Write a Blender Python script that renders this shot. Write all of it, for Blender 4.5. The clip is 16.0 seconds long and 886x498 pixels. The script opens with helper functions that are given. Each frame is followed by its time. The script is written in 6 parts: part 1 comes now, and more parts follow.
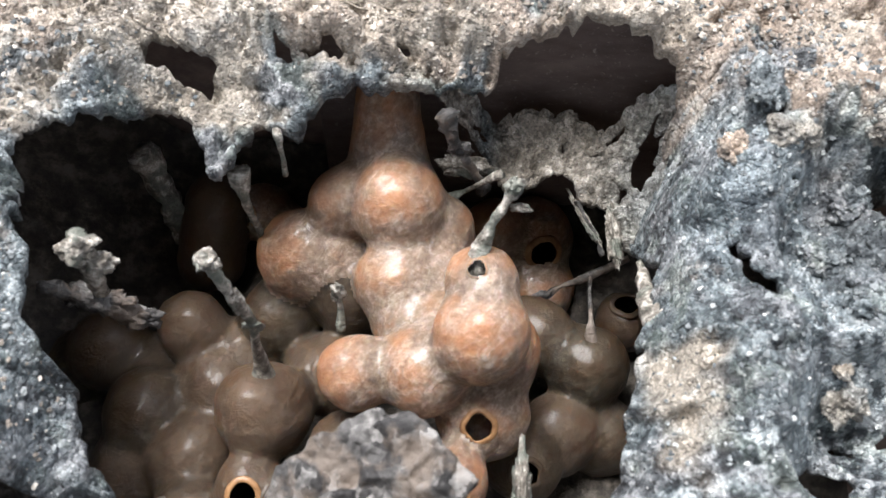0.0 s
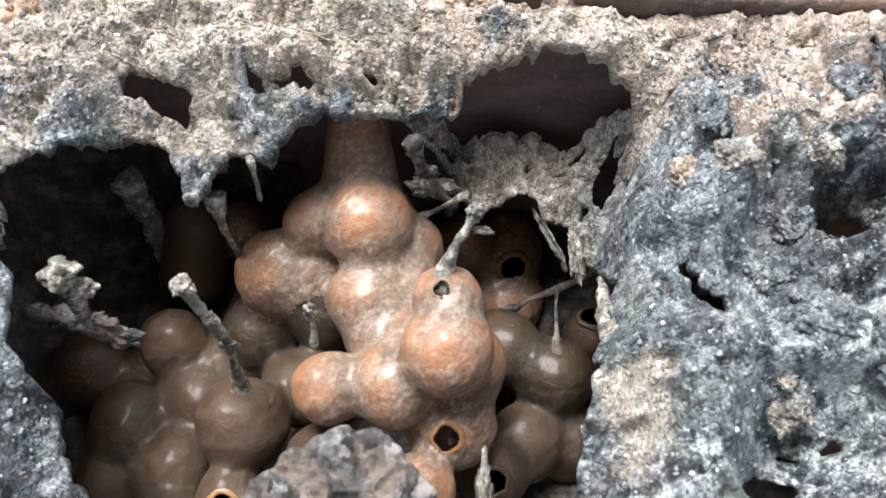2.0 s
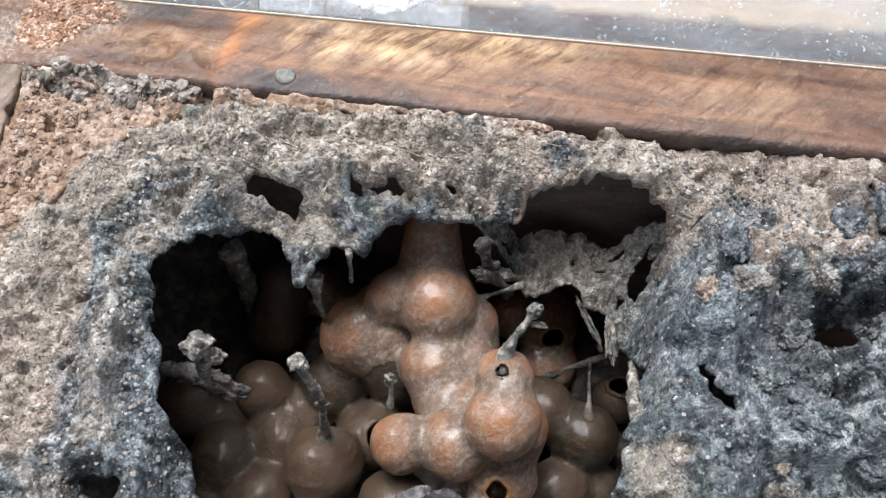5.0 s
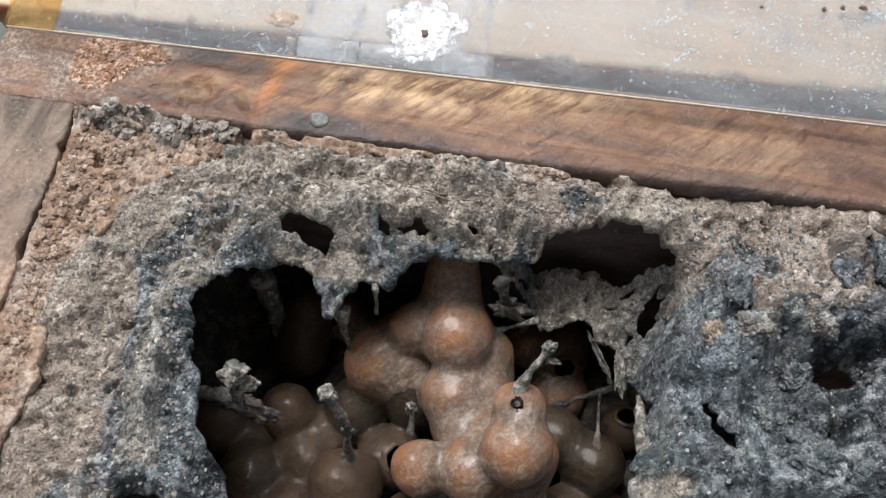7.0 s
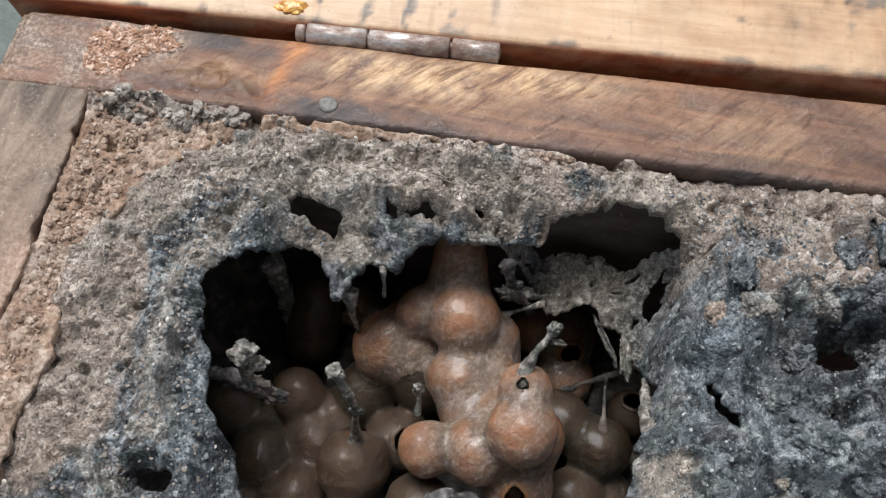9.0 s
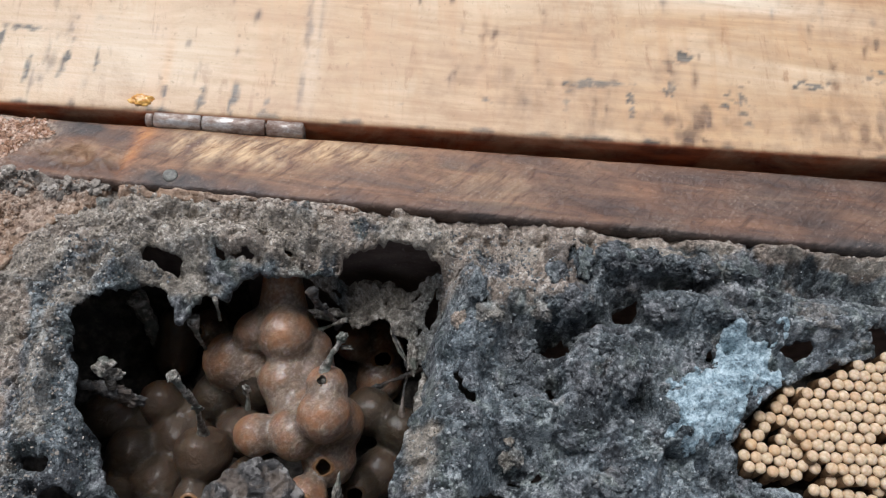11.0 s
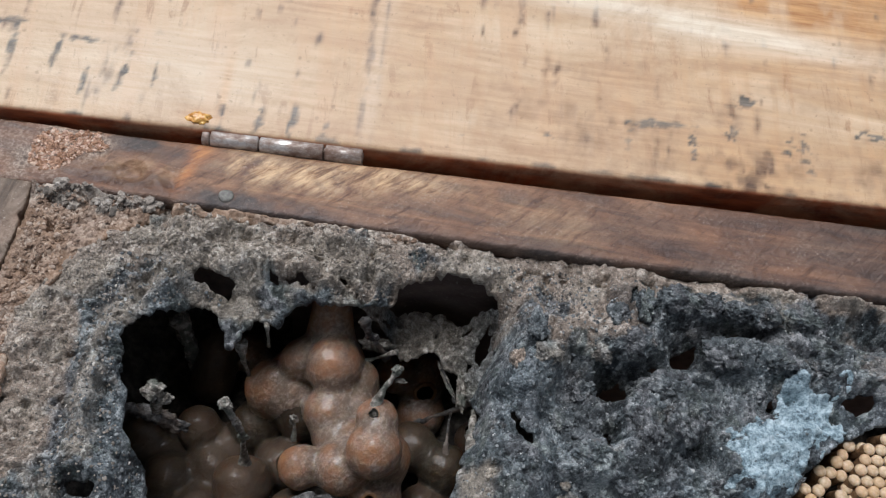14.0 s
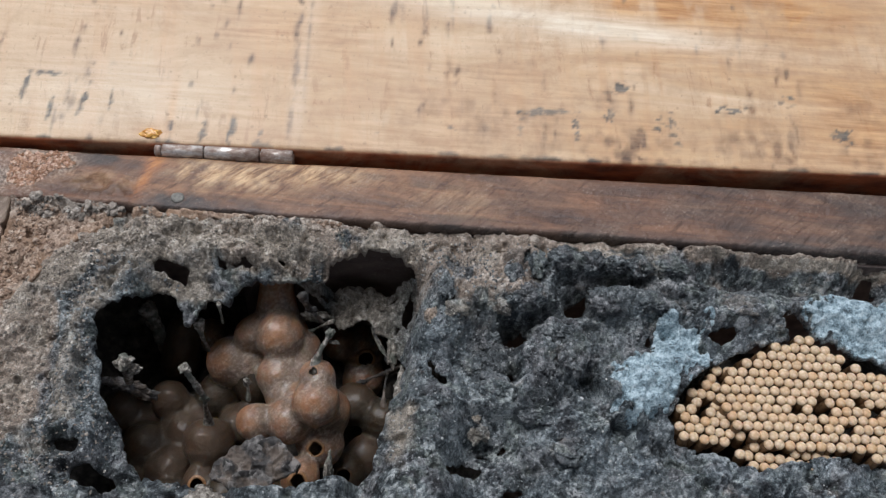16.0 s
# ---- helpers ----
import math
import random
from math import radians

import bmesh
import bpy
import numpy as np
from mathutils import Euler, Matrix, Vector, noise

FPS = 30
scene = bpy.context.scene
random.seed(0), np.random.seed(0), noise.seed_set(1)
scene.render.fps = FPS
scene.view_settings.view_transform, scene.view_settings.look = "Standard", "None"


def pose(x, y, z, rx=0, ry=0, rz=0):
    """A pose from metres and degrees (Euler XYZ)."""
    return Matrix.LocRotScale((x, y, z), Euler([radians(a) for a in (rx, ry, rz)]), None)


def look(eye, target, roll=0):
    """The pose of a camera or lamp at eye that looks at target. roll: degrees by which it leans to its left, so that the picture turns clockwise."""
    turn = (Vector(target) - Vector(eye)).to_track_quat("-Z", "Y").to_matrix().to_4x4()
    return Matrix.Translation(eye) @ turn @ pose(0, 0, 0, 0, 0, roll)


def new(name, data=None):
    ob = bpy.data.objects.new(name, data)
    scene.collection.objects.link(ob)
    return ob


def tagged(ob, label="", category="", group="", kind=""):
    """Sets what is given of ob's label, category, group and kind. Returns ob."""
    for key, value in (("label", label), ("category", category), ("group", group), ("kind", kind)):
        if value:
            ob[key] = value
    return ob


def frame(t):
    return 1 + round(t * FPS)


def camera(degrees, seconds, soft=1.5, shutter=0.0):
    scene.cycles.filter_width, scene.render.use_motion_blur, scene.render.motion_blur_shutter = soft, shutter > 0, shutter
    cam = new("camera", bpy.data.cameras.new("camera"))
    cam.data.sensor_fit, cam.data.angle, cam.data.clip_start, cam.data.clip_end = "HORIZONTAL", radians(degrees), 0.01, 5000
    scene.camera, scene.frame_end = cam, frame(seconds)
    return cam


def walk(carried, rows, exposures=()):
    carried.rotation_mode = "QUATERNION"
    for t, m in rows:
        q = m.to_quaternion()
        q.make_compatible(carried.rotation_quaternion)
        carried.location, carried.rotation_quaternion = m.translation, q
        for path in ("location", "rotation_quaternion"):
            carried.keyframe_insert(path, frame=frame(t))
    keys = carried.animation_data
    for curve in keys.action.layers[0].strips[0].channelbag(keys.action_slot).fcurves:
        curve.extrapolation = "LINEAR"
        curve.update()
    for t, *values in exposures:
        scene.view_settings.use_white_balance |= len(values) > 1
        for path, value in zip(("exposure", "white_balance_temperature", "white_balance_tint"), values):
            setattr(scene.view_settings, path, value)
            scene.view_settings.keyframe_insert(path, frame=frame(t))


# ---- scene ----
cam = camera(53.3, 16.0, 1.2)
cam.data.dof.use_dof, cam.data.dof.focus_distance, cam.data.dof.aperture_fstop = True, 0.24, 50.0
METRES, EYE, TILT, LEAN, TURN = 0.333, 0.114, -63.0, 0.0, 4.0
ROWS = [
    (0.0, 0.0, 0.0, 0.0, 0.0, 0.0, -0.0),
    (0.5, 0.0008, 0.0107, 0.0025, -0.03, -0.17, -0.02),
    (1.0, 0.0036, 0.0035, 0.0089, -0.25, -0.14, 0.1),
    (1.5, 0.0113, -0.0082, 0.0141, -0.48, -0.17, 0.32),
    (2.0, 0.0143, -0.0225, 0.012, -0.45, -0.13, 0.65),
    (2.5, 0.0046, -0.0681, 0.03, -0.23, -0.09, 0.67),
    (3.0, -0.008, -0.0829, 0.0392, -0.23, -0.16, 0.39),
    (3.5, -0.0254, -0.094, 0.0491, -0.2, -0.16, -0.24),
    (4.0, -0.0235, -0.0995, 0.0557, -0.16, -0.26, -1.28),
    (6.5, -0.03, -0.1571, 0.0863, 0.29, 0.07, -3.9),
    (7.0, -0.0334, -0.1588, 0.0897, 0.7, 0.11, -4.15),
    (7.5, -0.0298, -0.1504, 0.0913, 1.0, -0.05, -4.21),
    (8.0, -0.0317, -0.156, 0.084, 1.47, 0.16, -4.22),
    (10.5, 0.0286, -0.2417, 0.0756, 1.46, 0.15, -4.0),
    (11.0, 0.0915, -0.3749, 0.0808, -2.39, 2.28, -1.56),
    (11.5, 0.1018, -0.4027, 0.0669, -3.38, 3.1, -0.76),
    (12.0, 0.045, -0.3966, 0.0852, -3.83, 3.59, -1.01),
    (12.5, -0.011, -0.3605, 0.0856, -3.79, 4.24, -1.64),
    (13.0, -0.0338, -0.3419, 0.1147, -3.73, 4.45, -3.24),
    (13.5, -0.0351, -0.3447, 0.1027, -3.64, 4.41, -4.14),
    (14.0, 0.0255, -0.3548, 0.082, -3.35, 4.26, -4.21),
    (14.5, 0.073, -0.4064, 0.0813, -3.46, 4.05, -3.83),
    (15.0, 0.0905, -0.4879, 0.051, -3.75, 4.22, -2.37),
    (15.5, 0.0832, -0.5053, 0.0441, -3.67, 4.61, -0.97),
    (16.0, 0.095, -0.5029, 0.0397, -3.57, 4.87, -0.15),
]
EXPOSURES = [(0.0, 1.45, 6050, 10), (1.5, 1.5, 6050, 10), (2.5, 1.35, 6050, 10), (4.0, 1.08, 5780, 10), (6.5, 0.33, 6020, 10), (8.0, 0.27, 6020, 10), (10.5, 0.12, 5820, 10), (11.0, -0.05, 5820, 10), (12.0, -0.12, 5820, 10), (13.0, -0.26, 5820, 10), (14.0, -0.2, 5820, 10), (16.0, -0.26, 5850, 10)]
walk(cam, [(t, pose(0, 0, EYE, TILT, LEAN, TURN) @ pose(METRES * x, METRES * y, METRES * z, 90 + pitch, roll, yaw)) for t, x, y, z, yaw, pitch, roll in ROWS], EXPOSURES)

SKY, SUN = 0.13, 2.7

# ---- world and light ----
world = bpy.data.worlds.new("sky_world")
scene.world = world
world.use_nodes = True
wn = world.node_tree.nodes
sky = wn.new("ShaderNodeTexSky")
sky.sky_type, sky.sun_disc = "NISHITA", False
sky.sun_elevation, sky.sun_rotation = radians(68), radians(-36)
sky.dust_density, sky.air_density = 4.0, 1.0
pale_sky = wn.new("ShaderNodeHueSaturation")
pale_sky.inputs["Saturation"].default_value = 0.30
world.node_tree.links.new(sky.outputs[0], pale_sky.inputs["Color"])
world.node_tree.links.new(pale_sky.outputs[0], wn["Background"].inputs[0])
wn["Background"].inputs[1].default_value = SKY
sun = new("sun", bpy.data.lights.new("sun", "SUN"))
sun.data.energy, sun.data.angle, sun.data.color = SUN, radians(32), (1.0, 0.96, 0.91)
sun.matrix_world = look((-0.22, 0.30, 0.93), (0, 0, 0))


# ---- noise on arrays, in millimetres ----
def lattice(seed):
    return np.random.RandomState(seed).rand(256, 256) * 2 - 1


LATTICES = [lattice(k) for k in range(12)]


def value_noise(x, y, k):
    tab = LATTICES[k % 12]
    xi, yi = np.floor(x).astype(int), np.floor(y).astype(int)
    fx, fy = x - xi, y - yi
    fx, fy = fx * fx * fx * (fx * (fx * 6 - 15) + 10), fy * fy * fy * (fy * (fy * 6 - 15) + 10)
    a, b = tab[xi & 255, yi & 255], tab[(xi + 1) & 255, yi & 255]
    c, d = tab[xi & 255, (yi + 1) & 255], tab[(xi + 1) & 255, (yi + 1) & 255]
    return (a * (1 - fx) + b * fx) * (1 - fy) + (c * (1 - fx) + d * fx) * fy


def fbm(x, y, size, octaves=4, k=0, gain=0.5):
    """Layered noise about -1 to 1; size: the largest bumps, in mm."""
    out, amp, total = 0, 1.0, 0.0
    for i in range(octaves):
        s = 2.03 ** i / size
        out = out + amp * value_noise(x * s + 17.3 * i + 31 * k, y * s - 9.1 * i + 57 * k, k + i)
        total += amp
        amp *= gain
    return out / total * 1.6


def ridged(x, y, size, octaves=3, k=0):
    out, amp = 0, 1.0
    for i in range(octaves):
        s = 2.1 ** i / size
        out = out + amp * (1 - 2 * np.abs(value_noise(x * s + 5.7 * i + 11 * k, y * s + 3.3 * i, k + i)))
        amp *= 0.5
    return out / 1.75


def crumb(x, y, size, k=0):
    """Packed grains: nearness to a grain's middle (0 to 1) and each grain's chance number (-1 to 1)."""
    u, v = x / size, y / size
    best, pick = np.full(np.shape(u), 9.0), np.zeros(np.shape(u))
    for i in (-1, 0, 1):
        for j in (-1, 0, 1):
            ci, cj = np.floor(u).astype(int) + i, np.floor(v).astype(int) + j
            a, b = ci & 255, cj & 255
            d = np.hypot(ci + 0.5 + 0.45 * LATTICES[k % 12][a, b] - u, cj + 0.5 + 0.45 * LATTICES[(k + 1) % 12][a, b] - v)
            near = d < best
            best, pick = np.where(near, d, best), np.where(near, LATTICES[(k + 2) % 12][a, b], pick)
    return np.clip(1 - best, 0, 1), pick


def plates(x, y, size, k=0, slope=0.35):
    """Broken plates lying at chance tilts, in mm."""
    u, v = x / size, y / size
    best, second, out = np.full(np.shape(u), 9.0), np.full(np.shape(u), 9.0), np.zeros(np.shape(u))
    for i in (-1, 0, 1):
        for j in (-1, 0, 1):
            ci, cj = np.floor(u).astype(int) + i, np.floor(v).astype(int) + j
            a, b = (ci + 37) & 255, (cj + 11) & 255
            du, dv = u - ci - 0.5 - 0.45 * LATTICES[k % 12][a, b], v - cj - 0.5 - 0.45 * LATTICES[(k + 1) % 12][a, b]
            d = np.hypot(du, dv)
            near = d < best
            tilt = size * slope * (LATTICES[(k + 2) % 12][a, b] * du + LATTICES[(k + 3) % 12][a, b] * dv) + size * 0.10 * LATTICES[(k + 4) % 12][a, b]
            second = np.where(near, best, np.minimum(second, d))
            best, out = np.where(near, d, best), np.where(near, tilt, out)
    return out * (0.25 + 0.75 * step((second - best) / 0.28))


def bump(x, y, cx, cy, rx, ry, turn=0.0):
    """1 at the centre, falling off round it."""
    c, s = math.cos(radians(turn)), math.sin(radians(turn))
    u, v = (x - cx) * c + (y - cy) * s, -(x - cx) * s + (y - cy) * c
    return np.exp(-((u / rx) ** 2 + (v / ry) ** 2))


def oval(x, y, cx, cy, rx, ry, turn=0.0, power=2.0):
    """Rough distance in mm to an oval's edge, negative inside."""
    c, s = math.cos(radians(turn)), math.sin(radians(turn))
    u, v = (x - cx) * c + (y - cy) * s, -(x - cx) * s + (y - cy) * c
    return ((np.abs(u / rx) ** power + np.abs(v / ry) ** power) ** (1 / power) - 1) * min(rx, ry)


def step(v):
    v = np.clip(v, 0, 1)
    return v * v * (3 - 2 * v)


# ---- mesh helpers ----
def part(name, bm, material, parent, label=""):
    me = bpy.data.meshes.new(name)
    bm.to_mesh(me)
    bm.free()
    return mesh_part(name, me, material, parent, label)


def mesh_part(name, me, material, parent, label="", smooth=True):
    if smooth:
        me.polygons.foreach_set("use_smooth", [True] * len(me.polygons))
    me.materials.append(material)
    ob = new(name, me)
    if parent is not None:
        ob.parent = parent
    if label:
        tagged(ob, label)
    return ob


def thing(name, label, category, at=(0, 0, 0), group="", kind=""):
    ob = new(name)
    ob.location = at
    ob.empty_display_size = 0.01
    return tagged(ob, label, category, group, kind)


def relief(name, x0, x1, y0, y1, step, height, keep=None, lips=(), extra=None):
    """A sheet of relief in mm over a rectangle, cut where keep is negative, with rims (out, down) along its edges."""
    nx, ny = int(round((x1 - x0) / step)) + 1, int(round((y1 - y0) / step)) + 1
    gx, gy = np.meshgrid(np.linspace(x0, x1, nx), np.linspace(y0, y1, ny), indexing="ij")
    ids = np.arange(nx * ny).reshape(nx, ny)
    quads = np.stack([ids[:-1, :-1], ids[1:, :-1], ids[1:, 1:], ids[:-1, 1:]], -1).reshape(-1, 4)
    px, py = gx.ravel().copy(), gy.ravel().copy()
    if keep is not None:
        f = keep(gx, gy)
        g0, g1 = np.gradient(f, step)
        quads = quads[f.ravel()[quads].mean(1) > 0]
        g2 = (g0 ** 2 + g1 ** 2).ravel() + 1e-6
        edges = np.concatenate([quads[:, [0, 1]], quads[:, [1, 2]], quads[:, [2, 3]], quads[:, [3, 0]]])
        rim = rim_edges(edges, nx * ny)
        at = np.unique(rim)
        shift = np.clip(-f.ravel()[at] / g2[at], -2 * step, 2 * step)
        dx, dy = shift * g0.ravel()[at], shift * g1.ravel()[at]
        far = np.maximum(np.hypot(dx, dy) / (0.75 * step), 1)
        inner = (at // ny > 0) & (at // ny < nx - 1) & (at % ny > 0) & (at % ny < ny - 1)
        px[at] += np.where(inner, dx / far, 0)
        py[at] += np.where(inner, dy / far, 0)
    used, quads = np.unique(quads, return_inverse=True)
    quads = quads.reshape(-1, 4)
    px, py = px[used], py[used]
    pz = height(px, py)
    values = {key: fn(px, py) for key, fn in (extra or {}).items()}
    verts = [np.stack([px, py, pz], -1)]
    faces = [quads]
    count = len(px)
    if lips:
        edges = np.concatenate([quads[:, [0, 1]], quads[:, [1, 2]], quads[:, [2, 3]], quads[:, [3, 0]]])
        rim = rim_edges(edges, count)
        at, pos = np.unique(rim, return_inverse=True)
        pos = pos.reshape(-1, 2)
        tx, ty = px[rim[:, 1]] - px[rim[:, 0]], py[rim[:, 1]] - py[rim[:, 0]]
        ox, oy = np.zeros(len(at)), np.zeros(len(at))
        for k in (0, 1):
            np.add.at(ox, pos[:, k], ty)
            np.add.at(oy, pos[:, k], -tx)
        n = np.hypot(ox, oy) + 1e-9
        ox, oy = ox / n, oy / n
        before = at
        for out, down in lips:
            wob = 1 + 0.4 * fbm(px[at], py[at], 3.0, 2, 5) * (down < 6)
            verts.append(np.stack([px[at] + ox * out, py[at] + oy * out, pz[at] - down * wob], -1))
            now = count + np.arange(len(at))
            faces.append(np.stack([before[pos[:, 1]], before[pos[:, 0]], now[pos[:, 0]], now[pos[:, 1]]], -1))
            before = now
            count += len(at)
            for key in values:
                values[key] = np.concatenate([values[key], values[key][at]])
    verts, faces = np.concatenate(verts) * 0.001, np.concatenate(faces)
    me = bpy.data.meshes.new(name)
    me.vertices.add(len(verts))
    me.vertices.foreach_set("co", verts.astype(np.float32).ravel())
    me.loops.add(faces.size)
    me.loops.foreach_set("vertex_index", faces.astype(np.int32).ravel())
    me.polygons.add(len(faces))
    me.polygons.foreach_set("loop_start", np.arange(0, faces.size, 4, dtype=np.int32))
    me.update(calc_edges=True)
    for key, v in values.items():
        me.attributes.new(key, "FLOAT", "POINT").data.foreach_set("value", np.asarray(v, dtype=np.float32))
    return me


def rim_edges(edges, count):
    """Directed edges that belong to one face only."""
    key = edges.min(1).astype(np.int64) * count + edges.max(1)
    _, first, times = np.unique(key, return_index=True, return_counts=True)
    return edges[first[times == 1]]


def box_bm(x0, x1, y0, y1, z0, z1, bevel=0.0, segments=2):
    """A bevelled block, in mm."""
    bm = bmesh.new()
    bmesh.ops.create_cube(bm, size=0.001)
    for v in bm.verts:
        v.co = Vector(((x0 + x1) / 2, (y0 + y1) / 2, (z0 + z1) / 2)) * 0.001 + Vector((v.co.x * (x1 - x0), v.co.y * (y1 - y0), v.co.z * (z1 - z0)))
    if bevel:
        bmesh.ops.bevel(bm, geom=bm.edges[:], offset=bevel * 0.001, segments=segments, affect="EDGES", profile=0.6)
    return bm


def tube_bm(points, radii, seg=12, rough=0.0, seed=0, caps=True):
    """A tapered tube through points, in mm, with an uneven skin."""
    bm = bmesh.new()
    pts = [Vector(p) for p in points]
    # finer steps along the way
    fine, rad = [], []
    for i in range(len(pts) - 1):
        for k in range(6):
            u = k / 6
            fine.append(pts[i].lerp(pts[i + 1], u))
            s = u * u * (3 - 2 * u)
            rad.append(radii[i] * (1 - s) + radii[i + 1] * s)
    fine.append(pts[-1])
    rad.append(radii[-1])
    rings = []
    for i, p in enumerate(fine):
        way = (fine[min(i + 1, len(fine) - 1)] - fine[max(i - 1, 0)]).normalized()
        a = (Vector((0.3, 0.8, 0.5)) - way * way.dot(Vector((0.3, 0.8, 0.5)))).normalized()
        b = way.cross(a)
        ring = []
        for k in range(seg):
            ang = 2 * math.pi * k / seg
            d = a * math.cos(ang) + b * math.sin(ang)
            q = p + d * rad[i]
            n = noise.noise(q * 0.45 + Vector((seed * 7.1, 0, 0))) + 0.5 * noise.noise(q * 1.1 + Vector((0, seed * 3.3, 0)))
            ring.append(bm.verts.new((q + d * rad[i] * rough * n) * 0.001))
        rings.append(ring)
    for r0, r1 in zip(rings, rings[1:]):
        for k in range(seg):
            bm.faces.new((r0[k], r0[(k + 1) % seg], r1[(k + 1) % seg], r1[k]))
    if caps:
        bm.faces.new(rings[0][::-1])
        bm.faces.new(rings[-1])
    return bm


def blob_bm(centre, radius, stretch=(1, 1, 1), rough=0.3, seed=0, level=4):
    bm = bmesh.new()
    bmesh.ops.create_icosphere(bm, subdivisions=level, radius=1)
    for v in bm.verts:
        d = v.co.normalized()
        n = noise.noise(d * 1.6 + Vector((seed, 0, 0))) + 0.55 * noise.noise(d * 4 + Vector((0, seed, 0))) + 0.3 * noise.noise(d * 9 + Vector((0, 0, seed)))
        k = radius * (1 + rough * n)
        v.co = (Vector(centre) + Vector((d.x * stretch[0], d.y * stretch[1], d.z * stretch[2])) * k) * 0.001
    return bm


# ---- materials ----
class Nodes:
    """Short hand for building a node material."""

    def __init__(self, name):
        self.mat = bpy.data.materials.new(name)
        self.mat.use_nodes = True
        self.tree = self.mat.node_tree
        self.bsdf = self.tree.nodes["Principled BSDF"]
        self.coord = self.tree.nodes.new("ShaderNodeTexCoord").outputs["Object"]

    def link(self, a, b):
        self.tree.links.new(a, b)

    def noise(self, scale, detail=4.0, rough=0.6, stretch=(1, 1, 1), turn=0.0, warp=0.0):
        m = self.tree.nodes.new("ShaderNodeMapping")
        m.inputs["Scale"].default_value = stretch
        r = self.tree.nodes.new("ShaderNodeMapping")
        r.inputs["Rotation"].default_value = (0, 0, radians(turn))
        self.link(self.coord, r.inputs["Vector"])
        self.link(r.outputs[0], m.inputs["Vector"])
        n = self.tree.nodes.new("ShaderNodeTexNoise")
        n.inputs["Scale"].default_value, n.inputs["Detail"].default_value = scale, detail
        n.inputs["Roughness"].default_value, n.inputs["Distortion"].default_value = rough, warp
        self.link(m.outputs[0], n.inputs["Vector"])
        return n.outputs["Fac"]

    def cells(self, scale, feature="F1", out="Distance"):
        n = self.tree.nodes.new("ShaderNodeTexVoronoi")
        n.feature = feature
        n.inputs["Scale"].default_value = scale
        self.link(self.coord, n.inputs["Vector"])
        return n.outputs[out]

    def grit(self, scale, warp=0.0006):
        """Grains of chance brightness and their distance field, with wavering outlines."""
        t = self.tree
        w = t.nodes.new("ShaderNodeTexNoise")
        w.inputs["Scale"].default_value, w.inputs["Detail"].default_value = scale * 0.9, 3.0
        self.link(self.coord, w.inputs["Vector"])
        m = t.nodes.new("ShaderNodeVectorMath")
        m.operation = "MULTIPLY_ADD"
        m.inputs[1].default_value = (warp * 2,) * 3
        self.link(w.outputs["Color"], m.inputs[0])
        self.link(self.coord, m.inputs[2])
        n = t.nodes.new("ShaderNodeTexVoronoi")
        n.inputs["Scale"].default_value = scale
        self.link(m.outputs[0], n.inputs["Vector"])
        return n.outputs["Color"], n.outputs["Distance"]

    def stretch(self, value, by):
        """More contrast about the middle."""
        n = self.tree.nodes.new("ShaderNodeMath")
        n.operation = "MULTIPLY_ADD"
        n.inputs[1].default_value, n.inputs[2].default_value = by, 0.5 - 0.5 * by
        self.link(value, n.inputs[0])
        return n.outputs[0]

    def attr(self, name):
        n = self.tree.nodes.new("ShaderNodeAttribute")
        n.attribute_name = name
        return n.outputs["Fac"]

    def random(self):
        return self.tree.nodes.new("ShaderNodeObjectInfo").outputs["Random"]

    def ramp(self, fac, *stops):
        n = self.tree.nodes.new("ShaderNodeValToRGB")
        e = n.color_ramp.elements
        while len(e) < len(stops):
            e.new(0.5)
        for el, (p, c) in zip(e, stops):
            el.position = p
            el.color = (c, c, c, 1) if isinstance(c, (int, float)) else (*c, 1)
        self.link(fac, n.inputs[0])
        return n.outputs[0]

    def mix(self, fac, a, b, blend="MIX"):
        n = self.tree.nodes.new("ShaderNodeMix")
        n.data_type, n.blend_type = "RGBA", blend
        for value, socket in ((fac, n.inputs[0]), (a, n.inputs[6]), (b, n.inputs[7])):
            if isinstance(value, (int, float)):
                socket.default_value = value
            elif isinstance(value, tuple):
                socket.default_value = (*value, 1)
            else:
                self.link(value, socket)
        return n.outputs[2]

    def math(self, op, a, b=0.0):
        n = self.tree.nodes.new("ShaderNodeMath")
        n.operation = op
        n.use_clamp = op in ("ADD", "SUBTRACT", "MULTIPLY")
        for value, socket in ((a, n.inputs[0]), (b, n.inputs[1])):
            if isinstance(value, (int, float)):
                socket.default_value = value
            else:
                self.link(value, socket)
        return n.outputs[0]

    def bumps(self, *pairs):
        """(height, distance in metres) one over another."""
        last = None
        for height, distance in pairs:
            n = self.tree.nodes.new("ShaderNodeBump")
            n.inputs["Strength"].default_value, n.inputs["Distance"].default_value = 1.0, distance
            self.link(height, n.inputs["Height"])
            if last is not None:
                self.link(last, n.inputs["Normal"])
            last = n.outputs[0]
        self.link(last, self.bsdf.inputs["Normal"])

    def done(self, colour, rough=0.8, spec=0.3, **more):
        for value, key in ((colour, "Base Color"), (rough, "Roughness")):
            if isinstance(value, (int, float)):
                self.bsdf.inputs[key].default_value = value
            elif isinstance(value, tuple):
                self.bsdf.inputs[key].default_value = (*value, 1)
            else:
                self.link(value, self.bsdf.inputs[key])
        self.bsdf.inputs["Specular IOR Level"].default_value = spec
        for key, value in more.items():
            self.bsdf.inputs[key.replace("_", " ")].default_value = value
        return self.mat


